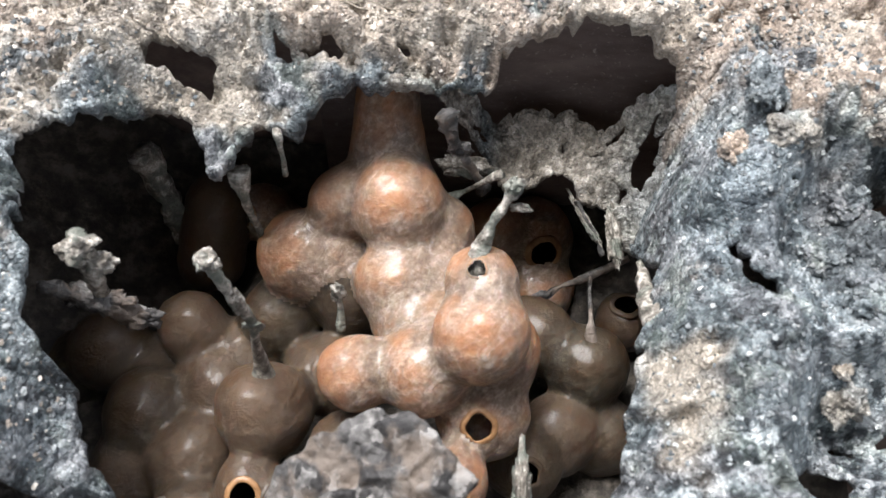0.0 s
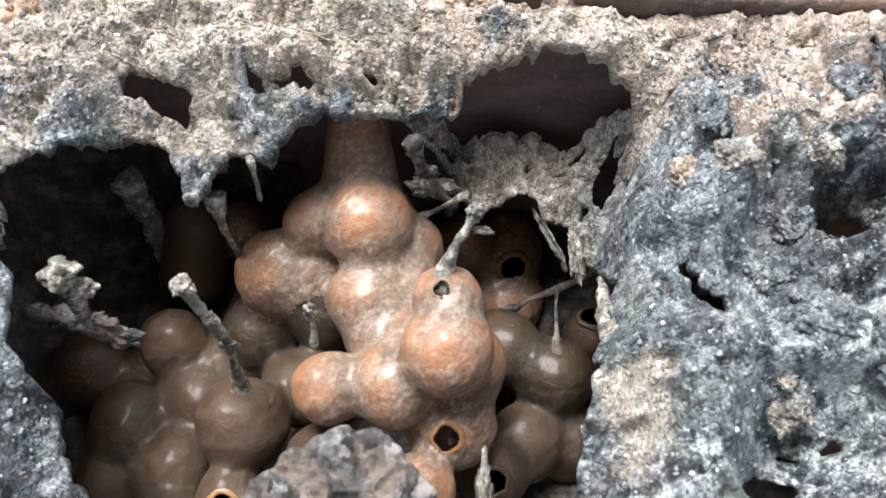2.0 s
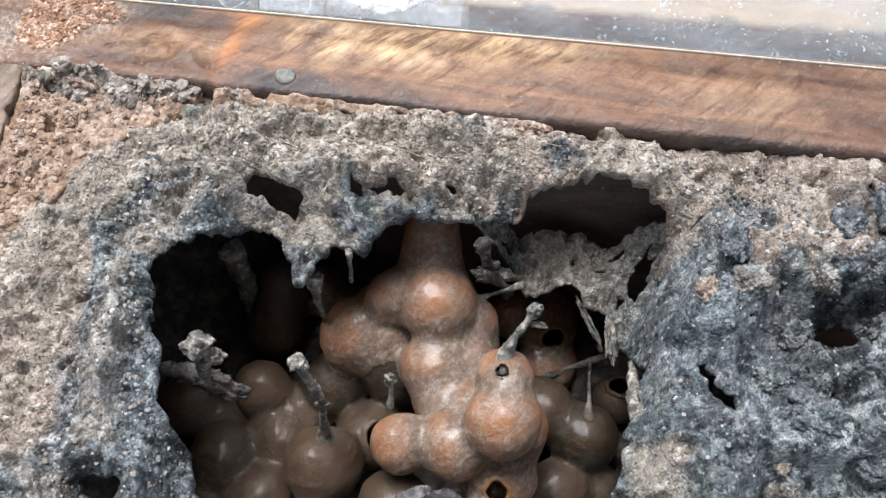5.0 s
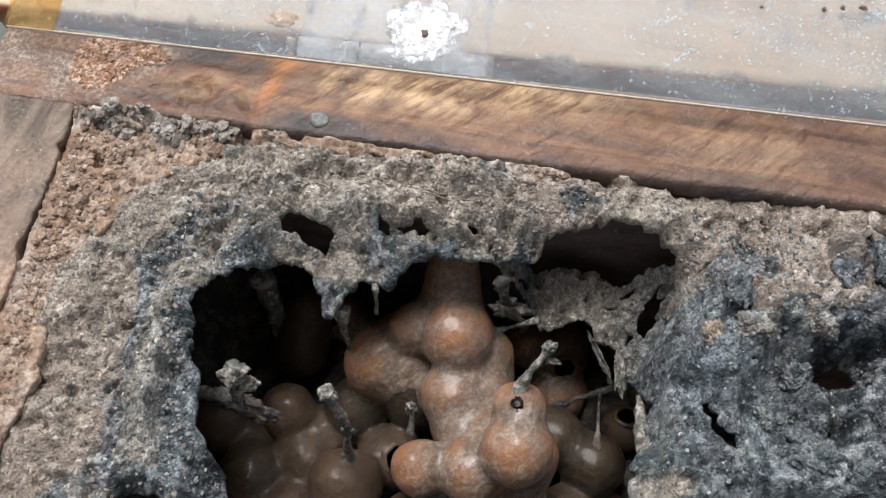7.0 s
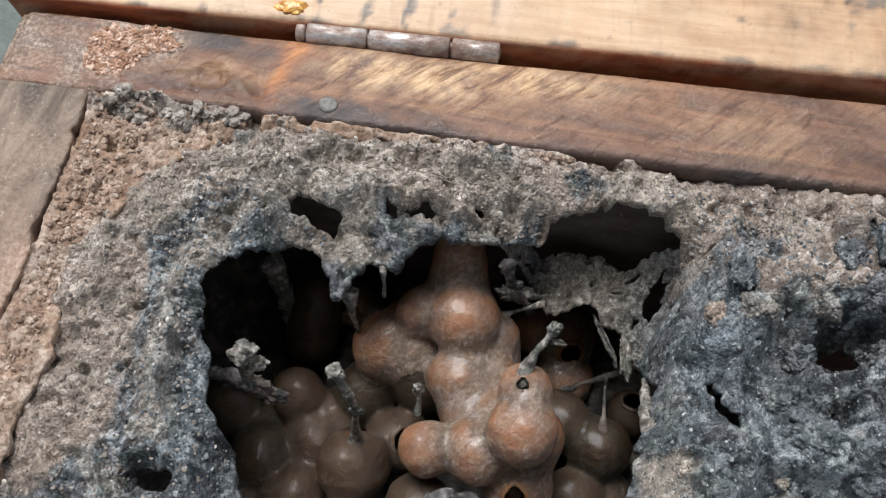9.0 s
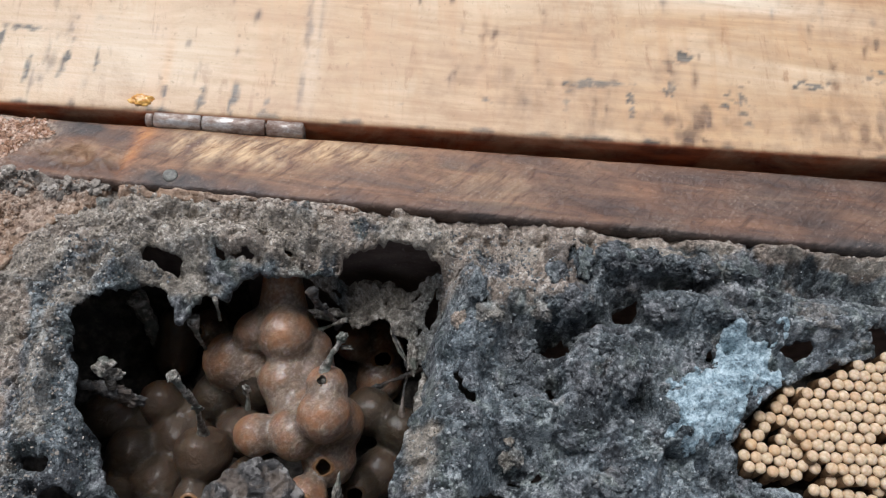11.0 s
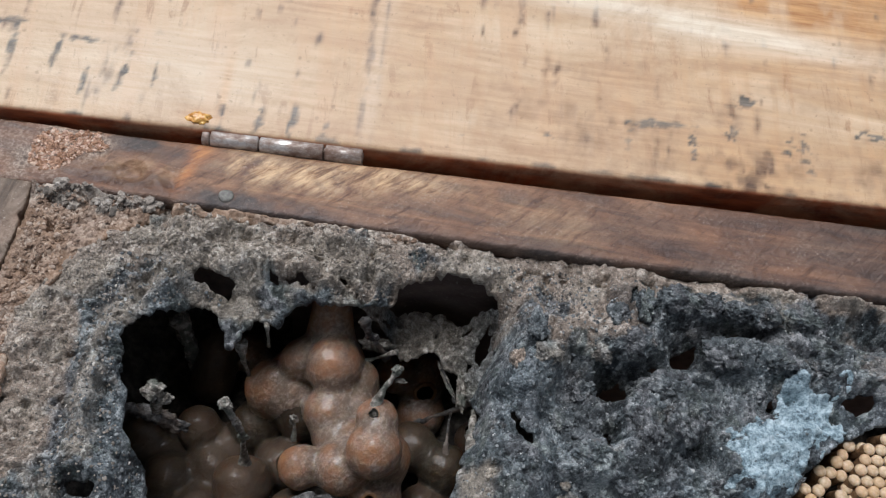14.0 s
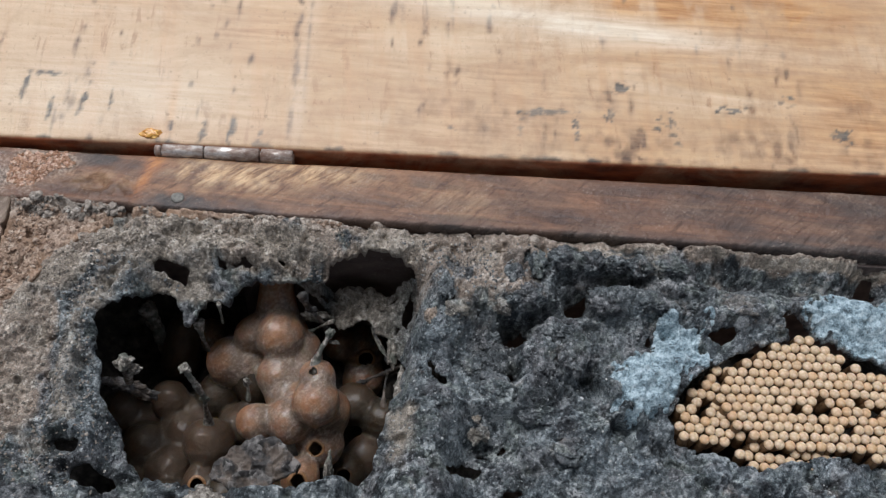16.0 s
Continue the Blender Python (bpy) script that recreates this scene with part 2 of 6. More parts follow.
def crust_material():
    n = Nodes("propolis_crust")
    shade, patch, mid, fine = n.attr("shade"), n.noise(170, 6, 0.72, warp=0.6), n.noise(480, 5, 0.7), n.noise(1250, 4, 0.7)
    stone, stone_d = n.grit(430, 0.0016)
    sand, sand_d = n.grit(1150, 0.0006)
    tone = n.mix(0.50, shade, n.mix(0.68, n.mix(0.6, patch, mid), n.mix(0.55, stone, sand)))
    tone = n.stretch(tone, 1.35)
    grey = n.ramp(tone, (0.32, (0.014, 0.017, 0.019)), (0.42, (0.054, 0.065, 0.069)), (0.52, (0.126, 0.145, 0.149)), (0.61, (0.222, 0.243, 0.244)), (0.72, (0.42, 0.44, 0.432)))
    tan = n.ramp(tone, (0.26, (0.20, 0.152, 0.114)), (0.42, (0.315, 0.245, 0.188)), (0.54, (0.41, 0.322, 0.248)), (0.70, (0.57, 0.48, 0.39)))
    violet = n.ramp(tone, (0.30, (0.030, 0.023, 0.023)), (0.46, (0.094, 0.084, 0.088)), (0.70, (0.31, 0.275, 0.275)))
    moss = n.ramp(tone, (0.30, (0.032, 0.042, 0.036)), (0.46, (0.10, 0.12, 0.105)), (0.70, (0.34, 0.365, 0.32)))
    col = n.mix(n.ramp(n.noise(75, 4, 0.6), (0.51, 0.0), (0.57, 0.4)), grey, violet)
    col = n.mix(n.ramp(n.noise(95, 4, 0.6, (1, 1.3, 1), 40), (0.54, 0.0), (0.60, 0.6)), col, moss)
    col = n.mix(n.math("ADD", n.attr("tan"), n.ramp(n.noise(60, 5, 0.7), (0.60, 0.0), (0.66, 0.35))), col, tan)
    light = n.ramp(tone, (0.26, (0.195, 0.165, 0.13)), (0.42, (0.31, 0.265, 0.21)), (0.54, (0.40, 0.342, 0.272)), (0.72, (0.57, 0.505, 0.425)))
    col = n.mix(n.attr("light"), col, light)
    blue = n.ramp(tone, (0.30, (0.045, 0.058, 0.070)), (0.45, (0.135, 0.163, 0.178)), (0.70, (0.44, 0.49, 0.51)))
    col = n.mix(n.attr("film"), col, blue)
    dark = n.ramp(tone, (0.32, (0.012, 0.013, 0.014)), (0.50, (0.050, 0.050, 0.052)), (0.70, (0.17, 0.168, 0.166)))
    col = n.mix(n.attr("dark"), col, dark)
    tiny, tiny_d = n.grit(2600, 0.0003)
    glints = n.math("MULTIPLY", n.ramp(n.cells(800), (0.14, 1.0), (0.26, 0.0)), n.ramp(mid, (0.50, 0.0), (0.60, 0.55)))
    col = n.mix(glints, col, (0.70, 0.69, 0.65))
    col = n.mix(0.40, col, n.ramp(n.mix(0.5, fine, tiny), (0.30, 0.12), (0.50, 0.48), (0.68, 0.9)), "OVERLAY")
    n.bumps((mid, 0.0003), (n.ramp(stone_d, (0.0, 1.0), (0.8, 0.0)), 0.0006), (n.ramp(sand_d, (0.0, 1.0), (0.8, 0.0)), 0.0004), (n.ramp(tiny_d, (0.0, 1.0), (0.8, 0.0)), 0.0002))
    return n.done(col, n.ramp(fine, (0.35, 0.36), (0.62, 0.8)), 0.5)


def lump_material():
    n = Nodes("propolis_lump")
    mid, fine = n.noise(260, 6, 0.72), n.noise(1100, 4, 0.7)
    stone, stone_d = n.grit(430, 0.0016)
    tone = n.stretch(n.mix(0.35, mid, stone), 1.3)
    col = n.ramp(tone, (0.30, (0.016, 0.014, 0.013)), (0.45, (0.045, 0.041, 0.038)), (0.56, (0.088, 0.081, 0.075)), (0.70, (0.22, 0.205, 0.19)))
    col = n.mix(n.ramp(n.noise(120, 4, 0.6), (0.50, 0.0), (0.60, 0.6)), col, (0.16, 0.12, 0.09))
    n.bumps((mid, 0.0008), (n.ramp(stone_d, (0.0, 1.0), (0.8, 0.0)), 0.0004), (fine, 0.0001))
    return n.done(col, 0.65, 0.4)


def film_material():
    n = Nodes("white_wax_film")
    mid, fine = n.noise(300, 5, 0.72), n.noise(1300, 4, 0.7)
    tone = n.mix(0.4, mid, fine)
    col = n.ramp(tone, (0.38, (0.05, 0.072, 0.085)), (0.46, (0.20, 0.275, 0.31)), (0.54, (0.42, 0.52, 0.56)), (0.66, (0.70, 0.78, 0.80)))
    n.bumps((mid, 0.0010), (fine, 0.0004))
    return n.done(col, n.ramp(fine, (0.35, 0.4), (0.62, 0.8)), 0.45)


def mud_material():
    n = Nodes("mud")
    patch, mid, fine = n.noise(110, 5, 0.7), n.noise(420, 5, 0.72), n.noise(1200, 4, 0.75)
    clod, clod_d = n.grit(420, 0.0014)
    sand, sand_d = n.grit(1300, 0.0005)
    tone = n.stretch(n.mix(0.30, n.mix(0.5, patch, mid), n.mix(0.45, clod, sand)), 1.3)
    col = n.ramp(tone, (0.32, (0.14, 0.088, 0.056)), (0.44, (0.26, 0.17, 0.112)), (0.54, (0.34, 0.235, 0.163)), (0.68, (0.50, 0.39, 0.295)))
    col = n.mix(n.ramp(n.noise(60, 4, 0.6), (0.50, 0.0), (0.62, 0.6)), col, n.ramp(tone, (0.4, (0.14, 0.10, 0.08)), (0.6, (0.50, 0.40, 0.32))))
    col = n.mix(n.attr("grit"), col, n.ramp(tone, (0.37, (0.08, 0.07, 0.06)), (0.48, (0.32, 0.275, 0.23)), (0.62, (0.62, 0.56, 0.48))))
    col = n.mix(n.ramp(fine, (0.34, 0.45), (0.44, 0.0)), col, (0.13, 0.075, 0.05))
    col = n.mix(n.math("MULTIPLY", n.ramp(n.cells(800), (0.14, 1.0), (0.25, 0.0)), n.ramp(mid, (0.52, 0.0), (0.62, 0.7))), col, (0.70, 0.60, 0.50))
    n.bumps((patch, 0.0006), (n.ramp(clod_d, (0.0, 1.0), (0.8, 0.0)), 0.0004), (n.ramp(sand_d, (0.0, 1.0), (0.8, 0.0)), 0.00015))
    return n.done(col, 0.9, 0.2)


def rail_material():
    n = Nodes("stained_wood")
    grain = n.noise(110, 6, 0.65, (0.22, 1.6, 1), 3, 0.6)
    figure = n.mix(0.55, n.noise(70, 6, 0.70, (0.5, 1.5, 1), -52, 2.0), n.noise(75, 5, 0.65, (1, 1.4, 1), -30))
    hair = n.noise(460, 5, 0.68, (0.2, 1.2, 1), -42, 0.5)
    specks = n.noise(900, 4, 0.7)
    col = n.ramp(grain, (0.35, (0.065, 0.028, 0.015)), (0.5, (0.175, 0.080, 0.041)), (0.65, (0.31, 0.16, 0.086)))
    col = n.mix(n.math("MULTIPLY", n.attr("pale"), n.ramp(figure, (0.38, 0.1), (0.54, 1.0))), col, n.ramp(hair, (0.38, (0.30, 0.155, 0.066)), (0.60, (0.66, 0.45, 0.25))))
    col = n.mix(n.math("MULTIPLY", n.attr("pale"), n.ramp(figure, (0.36, 0.75), (0.45, 0.0))), col, (0.10, 0.038, 0.018))
    col = n.mix(n.attr("dark"), col, n.ramp(hair, (0.36, (0.018, 0.014, 0.013)), (0.64, (0.085, 0.062, 0.05))))
    col = n.mix(n.attr("rust"), col, n.ramp(hair, (0.36, (0.34, 0.10, 0.022)), (0.64, (0.66, 0.28, 0.075))))
    col = n.mix(n.attr("dust"), col, n.ramp(specks, (0.38, (0.11, 0.072, 0.048)), (0.5, (0.25, 0.178, 0.125)), (0.62, (0.48, 0.385, 0.30))))
    col = n.mix(n.ramp(n.noise(130, 5, 0.7, (0.8, 1.2, 1), 20), (0.52, 0.0), (0.64, 0.35)), col, (0.085, 0.045, 0.028))
    col = n.mix(n.math("MULTIPLY", n.ramp(specks, (0.56, 0.0), (0.68, 0.55)), n.ramp(n.noise(110, 4, 0.7), (0.48, 0.1), (0.62, 1.0))), col, (0.40, 0.31, 0.24))
    col = n.mix(n.ramp(hair, (0.33, 0.6), (0.43, 0.0)), col, (0.05, 0.022, 0.012))
    n.bumps((grain, 0.0006), (hair, 0.0004), (specks, 0.0003))
    return n.done(col, n.ramp(grain, (0.35, 0.34), (0.65, 0.6)), 0.5)


def side_material():
    n = Nodes("weathered_wood")
    grain = n.noise(120, 6, 0.68, (1.4, 0.35, 1), 8, 0.8)
    blot, specks = n.noise(50, 5, 0.65), n.noise(900, 4, 0.7)
    col = n.ramp(grain, (0.36, (0.075, 0.050, 0.033)), (0.5, (0.155, 0.108, 0.074)), (0.64, (0.27, 0.20, 0.145)))
    col = n.mix(n.ramp(blot, (0.44, 0.0), (0.62, 0.75)), col, n.ramp(specks, (0.38, (0.060, 0.050, 0.040)), (0.62, (0.20, 0.17, 0.135))))
    col = n.mix(n.attr("dust"), col, n.ramp(specks, (0.36, (0.25, 0.15, 0.098)), (0.64, (0.46, 0.33, 0.24))))
    col = n.mix(n.ramp(n.noise(1300, 3, 0.6), (0.64, 0.0), (0.72, 0.6)), col, (0.66, 0.60, 0.51))
    n.bumps((grain, 0.0005), (specks, 0.0003))
    return n.done(col, n.ramp(blot, (0.4, 0.5), (0.6, 0.75)), 0.35)


def lid_material():
    n = Nodes("pale_plank_wood")
    streak = n.noise(34, 5, 0.62, (0.22, 1.1, 1), 2, 1.2)
    saw = n.noise(300, 4, 0.62, (0.10, 1.2, 1), 1)
    cross = n.noise(70, 5, 0.66, (1.5, 0.12, 1), -4, 0.6)
    blotch = n.noise(110, 5, 0.7)
    col = n.ramp(streak, (0.32, (0.46, 0.285, 0.15)), (0.46, (0.57, 0.395, 0.235)), (0.56, (0.66, 0.49, 0.32)), (0.70, (0.76, 0.61, 0.43)))
    col = n.mix(n.ramp(saw, (0.36, 0.12), (0.48, 0.0)), col, (0.50, 0.31, 0.18))
    col = n.mix(n.ramp(cross, (0.50, 0.0), (0.64, 0.6)), col, (0.58, 0.36, 0.20))
    lines = n.noise(150, 5, 0.7, (1.3, 0.22, 1), -3, 0.8)
    col = n.mix(n.math("MULTIPLY", n.ramp(lines, (0.56, 0.0), (0.64, 0.75)), n.ramp(blotch, (0.44, 0.0), (0.58, 1.0))), col, (0.34, 0.185, 0.095))
    col = n.mix(n.ramp(blotch, (0.55, 0.0), (0.68, 0.35)), col, (0.50, 0.32, 0.18))
    col = n.mix(n.ramp(n.noise(16, 5, 0.65, (0.5, 1.2, 1), -6), (0.46, 0.0), (0.62, 0.55)), col, n.ramp(saw, (0.38, (0.40, 0.225, 0.115)), (0.62, (0.62, 0.41, 0.245))))
    col = n.mix(n.attr("amber"), col, n.ramp(saw, (0.36, (0.38, 0.17, 0.055)), (0.62, (0.62, 0.35, 0.145))))
    col = n.mix(n.attr("drip"), col, n.ramp(saw, (0.38, (0.11, 0.062, 0.036)), (0.62, (0.27, 0.155, 0.085))))
    col = n.mix(n.attr("bleach"), col, n.ramp(saw, (0.38, (0.72, 0.60, 0.44)), (0.6, (0.88, 0.80, 0.66))))
    col = n.mix(n.attr("stain"), col, n.ramp(saw, (0.38, (0.035, 0.037, 0.038)), (0.62, (0.17, 0.155, 0.13))))
    col = n.mix(n.attr("edge"), col, n.ramp(n.noise(160, 4, 0.6, (0.3, 1, 1)), (0.38, (0.13, 0.030, 0.012)), (0.62, (0.38, 0.105, 0.036))))
    specks = n.math("MULTIPLY", n.ramp(n.cells(210), (0.10, 1.0), (0.20, 0.0)), n.ramp(blotch, (0.52, 0.0), (0.60, 0.4)))
    col = n.mix(specks, col, (0.20, 0.11, 0.055))
    col = n.mix(n.ramp(n.noise(26, 6, 0.72, warp=0.8), (0.47, 0.0), (0.62, 0.45)), col, n.ramp(blotch, (0.38, (0.36, 0.215, 0.115)), (0.62, (0.56, 0.39, 0.24))))
    col = n.mix(n.ramp(n.noise(420, 5, 0.75), (0.60, 0.0), (0.70, 0.5)), col, (0.26, 0.155, 0.085))
    n.bumps((saw, 0.00015), (blotch, 0.0004), (n.noise(700, 3, 0.6), 0.00012))
    return n.done(col, n.ramp(streak, (0.3, 0.42), (0.7, 0.6)), 0.4)


def pot_wax(name, lit, film, dim, coat=0.34):
    """Thin honey-filled wax under a greyish film, which gathers in the seams between the pots."""
    n = Nodes(name)
    big, mid, fine = n.noise(75, 4, 0.6), n.noise(260, 6, 0.7, warp=1.5), n.noise(950, 4, 0.68)
    thread = n.noise(420, 4, 0.6, (1, 0.35, 1), 35, 1.2)
    col = n.ramp(n.mix(0.15, mid, fine), *((p, tuple(dim * v for v in c)) for p, c in lit))
    veil = n.mix(0.45, n.attr("web"), n.ramp(big, (0.36, 0.0), (0.64, 1.0)))
    veil = n.math("ADD", veil, n.ramp(mid, (0.44, 0.0), (0.64, 0.14)))
    grey = n.ramp(n.mix(0.5, thread, fine), *((p, tuple(dim * v for v in c)) for p, c in film))
    col = n.mix(n.ramp(veil, (0.06, 0.10), (0.56, 0.98)), col, grey)
    col = n.mix(n.ramp(n.random(), (0.0, 0.0), (1.0, 0.4)), col, (dim * 0.15, dim * 0.10, dim * 0.07))
    col = n.mix(n.ramp(fine, (0.33, 0.15), (0.43, 0.0)), col, (dim * 0.12, dim * 0.075, dim * 0.05))
    n.bumps((big, 0.0012), (mid, 0.0005), (thread, 0.00022), (fine, 0.00010))
    n.bsdf.inputs["Coat Weight"].default_value, n.bsdf.inputs["Coat Roughness"].default_value = coat, 0.2
    n.bsdf.inputs["Specular Tint"].default_value = n.bsdf.inputs["Coat Tint"].default_value = (1.0, 0.84, 0.68, 1)
    n.bsdf.inputs["Subsurface Weight"].default_value = 0.5
    n.bsdf.inputs["Subsurface Radius"].default_value = (1.0, 0.42, 0.18)
    n.bsdf.inputs["Subsurface Scale"].default_value = 0.004
    return n.done(col, n.ramp(n.mix(0.5, mid, fine), (0.38, 0.42), (0.60, 0.64)), 0.2 + coat)


LIT = ((0.34, (0.24, 0.098, 0.040)), (0.5, (0.36, 0.160, 0.068)), (0.66, (0.50, 0.255, 0.125)))
VEIL = ((0.38, (0.105, 0.078, 0.062)), (0.5, (0.192, 0.153, 0.127)), (0.62, (0.36, 0.305, 0.265)))


# near-black browns: the deep shade of the nest is put into this wax
SHADED = ((0.34, (0.016, 0.008, 0.004)), (0.5, (0.036, 0.020, 0.009)), (0.66, (0.080, 0.046, 0.022)))
SHADED_VEIL = ((0.36, (0.012, 0.010, 0.007)), (0.5, (0.026, 0.022, 0.016)), (0.64, (0.062, 0.054, 0.042)))


def rim_material():
    n = Nodes("amber_wax")
    mid = n.noise(420, 4, 0.6)
    col = n.ramp(mid, (0.36, (0.15, 0.072, 0.028)), (0.64, (0.31, 0.168, 0.075)))
    n.bumps((mid, 0.0003))
    return n.done(col, 0.4, 0.5)


def stalk_material():
    n = Nodes("dry_wax")
    mid, fine = n.noise(500, 4, 0.7), n.noise(1500, 3, 0.6)
    col = n.ramp(mid, (0.36, (0.075, 0.065, 0.052)), (0.5, (0.20, 0.176, 0.146)), (0.64, (0.50, 0.46, 0.40)))
    col = n.mix(n.ramp(n.noise(160, 3, 0.6), (0.50, 0.0), (0.60, 0.7)), col, (0.085, 0.10, 0.08))
    n.bumps((mid, 0.0008), (fine, 0.0004))
    return n.done(col, 0.75, 0.35)


def lining_material():
    n = Nodes("dark_lining")
    mid = n.noise(220, 5, 0.65)
    col = n.ramp(mid, (0.36, (0.018, 0.015, 0.012)), (0.5, (0.045, 0.037, 0.029)), (0.66, (0.13, 0.11, 0.088)))
    n.bumps((mid, 0.001), (n.noise(1000, 3), 0.0004))
    return n.done(col, 0.7, 0.4)


def inner_material():
    n = Nodes("dark_inner_wood")
    mid = n.noise(130, 5, 0.65)
    col = n.ramp(mid, (0.36, (0.10, 0.072, 0.06)), (0.64, (0.22, 0.165, 0.14)))
    n.bumps((mid, 0.0005))
    return n.done(col, 0.6, 0.4)


def wall_material():
    n = Nodes("brown_resin")
    mid, fine = n.noise(120, 5, 0.65, (0.4, 1, 1)), n.noise(1000, 4, 0.7)
    col = n.ramp(mid, (0.36, (0.075, 0.052, 0.044)), (0.64, (0.155, 0.115, 0.098)))
    col = n.mix(n.ramp(fine, (0.60, 0.0), (0.70, 0.6)), col, (0.34, 0.29, 0.25))
    n.bumps((mid, 0.0004), (fine, 0.0002))
    return n.done(col, 0.6, 0.4)


def cell_material():
    n = Nodes("brood_wax")
    mid = n.noise(600, 4, 0.6)
    col = n.ramp(mid, (0.36, (0.49, 0.345, 0.205)), (0.62, (0.66, 0.52, 0.36)))
    col = n.mix(n.ramp(n.random(), (0.0, 0.0), (0.75, 0.15), (1.0, 0.55)), col, (0.50, 0.29, 0.13))
    n.bumps((mid, 0.0003))
    n.bsdf.inputs["Subsurface Weight"].default_value = 0.2
    n.bsdf.inputs["Subsurface Radius"].default_value = (1.0, 0.6, 0.3)
    n.bsdf.inputs["Subsurface Scale"].default_value = 0.0015
    return n.done(col, 0.5, 0.35)


# cell wax darkened with the shade that lies in the gaps between cells
def shaded_side_material():
    n = Nodes("brood_cell_shaded_side")
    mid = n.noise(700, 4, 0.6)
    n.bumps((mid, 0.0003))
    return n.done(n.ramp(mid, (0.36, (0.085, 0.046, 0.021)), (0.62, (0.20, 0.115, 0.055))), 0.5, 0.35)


def steel_material():
    n = Nodes("tarnished_steel")
    mid = n.noise(230, 5, 0.7, (0.6, 1, 1))
    col = n.ramp(mid, (0.38, (0.17, 0.10, 0.07)), (0.5, (0.33, 0.26, 0.215)), (0.62, (0.58, 0.54, 0.50)))
    n.link(n.ramp(mid, (0.40, 0.1), (0.6, 0.75)), n.bsdf.inputs["Metallic"])
    n.bumps((mid, 0.0003), (n.noise(1500, 3), 0.0001))
    return n.done(col, n.ramp(mid, (0.35, 0.7), (0.7, 0.35)), 0.5)


def nail_material():
    n = Nodes("dull_iron")
    mid = n.noise(700, 4, 0.7)
    col = n.ramp(mid, (0.3, (0.09, 0.085, 0.075)), (0.7, (0.26, 0.25, 0.22)))
    n.bumps((mid, 0.0003))
    return n.done(col, 0.6, 0.4, Metallic=0.4)


def sheet_material():
    """Clear plastic under a film of dust and scuffs, with the sky's bluish reflection mixed into the dust."""
    n = Nodes("clear_plastic")
    t = n.tree
    dust_and_sky_haze = n.ramp(n.noise(60, 6, 0.72, (0.45, 1.6, 1), 12, 0.8), (0.42, 0.10), (0.60, 0.20))
    away = t.nodes.new("ShaderNodeSeparateXYZ")
    n.link(n.coord, away.inputs[0])
    settled = n.math("MULTIPLY", n.ramp(n.math("ADD", n.math("MULTIPLY", away.outputs["Y"], 22.0), n.math("MULTIPLY", n.noise(55, 5, 0.7, (0.6, 1, 1)), 0.35)), (0.22, 0.1), (0.60, 1.0)), 0.10)
    dust_and_sky_haze = n.math("ADD", dust_and_sky_haze, settled)
    scuffs = n.ramp(n.noise(130, 5, 0.75, (1.0, 0.5, 1), 30, 2.0), (0.62, 0.0), (0.70, 0.6))
    specks = n.math("ADD", n.ramp(n.noise(900, 3, 0.65), (0.62, 0.0), (0.70, 0.7)), scuffs)
    dust = t.nodes.new("ShaderNodeBsdfPrincipled")
    # grey of the dust, tinted blue for the sky reflected in the plastic
    dust.inputs["Base Color"].default_value = (0.54, 0.57, 0.58, 1)
    dust.inputs["Roughness"].default_value = 0.38
    dust.inputs["Specular IOR Level"].default_value = 0.6
    clear = t.nodes.new("ShaderNodeBsdfTransparent")
    clear.inputs[0].default_value = (0.92, 0.945, 0.955, 1)
    gloss = t.nodes.new("ShaderNodeBsdfGlossy")
    gloss.inputs["Roughness"].default_value = 0.08
    facing = t.nodes.new("ShaderNodeLayerWeight").outputs["Facing"]
    sheen = n.math("ADD", n.math("MULTIPLY", n.math("POWER", facing, 4.0), 0.7), 0.03)
    m1, m2 = t.nodes.new("ShaderNodeMixShader"), t.nodes.new("ShaderNodeMixShader")
    n.link(sheen, m1.inputs[0])
    n.link(clear.outputs[0], m1.inputs[1])
    n.link(gloss.outputs[0], m1.inputs[2])
    n.link(n.math("ADD", dust_and_sky_haze, specks), m2.inputs[0])
    n.link(m1.outputs[0], m2.inputs[1])
    n.link(dust.outputs[0], m2.inputs[2])
    n.link(m2.outputs[0], t.nodes["Material Output"].inputs["Surface"])
    return n.mat


def ground_material():
    n = Nodes("grey_concrete")
    big, mid = n.noise(6, 6, 0.65), n.noise(90, 5, 0.7)
    col = n.mix(n.ramp(mid, (0.3, 0.0), (0.7, 1.0)), (0.10, 0.115, 0.10), (0.21, 0.23, 0.205))
    col = n.mix(n.ramp(big, (0.4, 0.0), (0.7, 0.6)), col, (0.085, 0.10, 0.08))
    n.bumps((mid, 0.002))
    return n.done(col, 0.85, 0.3)


def grain_material(name, *stops):
    n = Nodes(name)
    pick = n.tree.nodes.new("ShaderNodeNewGeometry").outputs["Random Per Island"]
    col = n.mix(0.35, n.ramp(pick, *stops), n.ramp(n.noise(1500, 3, 0.6), (0.4, 0.08), (0.6, 0.5)), "OVERLAY")
    n.bumps((n.noise(1800, 3, 0.6), 0.0003))
    return n.done(col, 0.7, 0.4)


def resin_material():
    n = Nodes("orange_resin")
    mid = n.noise(500, 4, 0.6)
    n.bumps((mid, 0.0003))
    return n.done(n.ramp(mid, (0.38, (0.50, 0.20, 0.03)), (0.62, (0.80, 0.46, 0.12))), 0.2, 0.6)


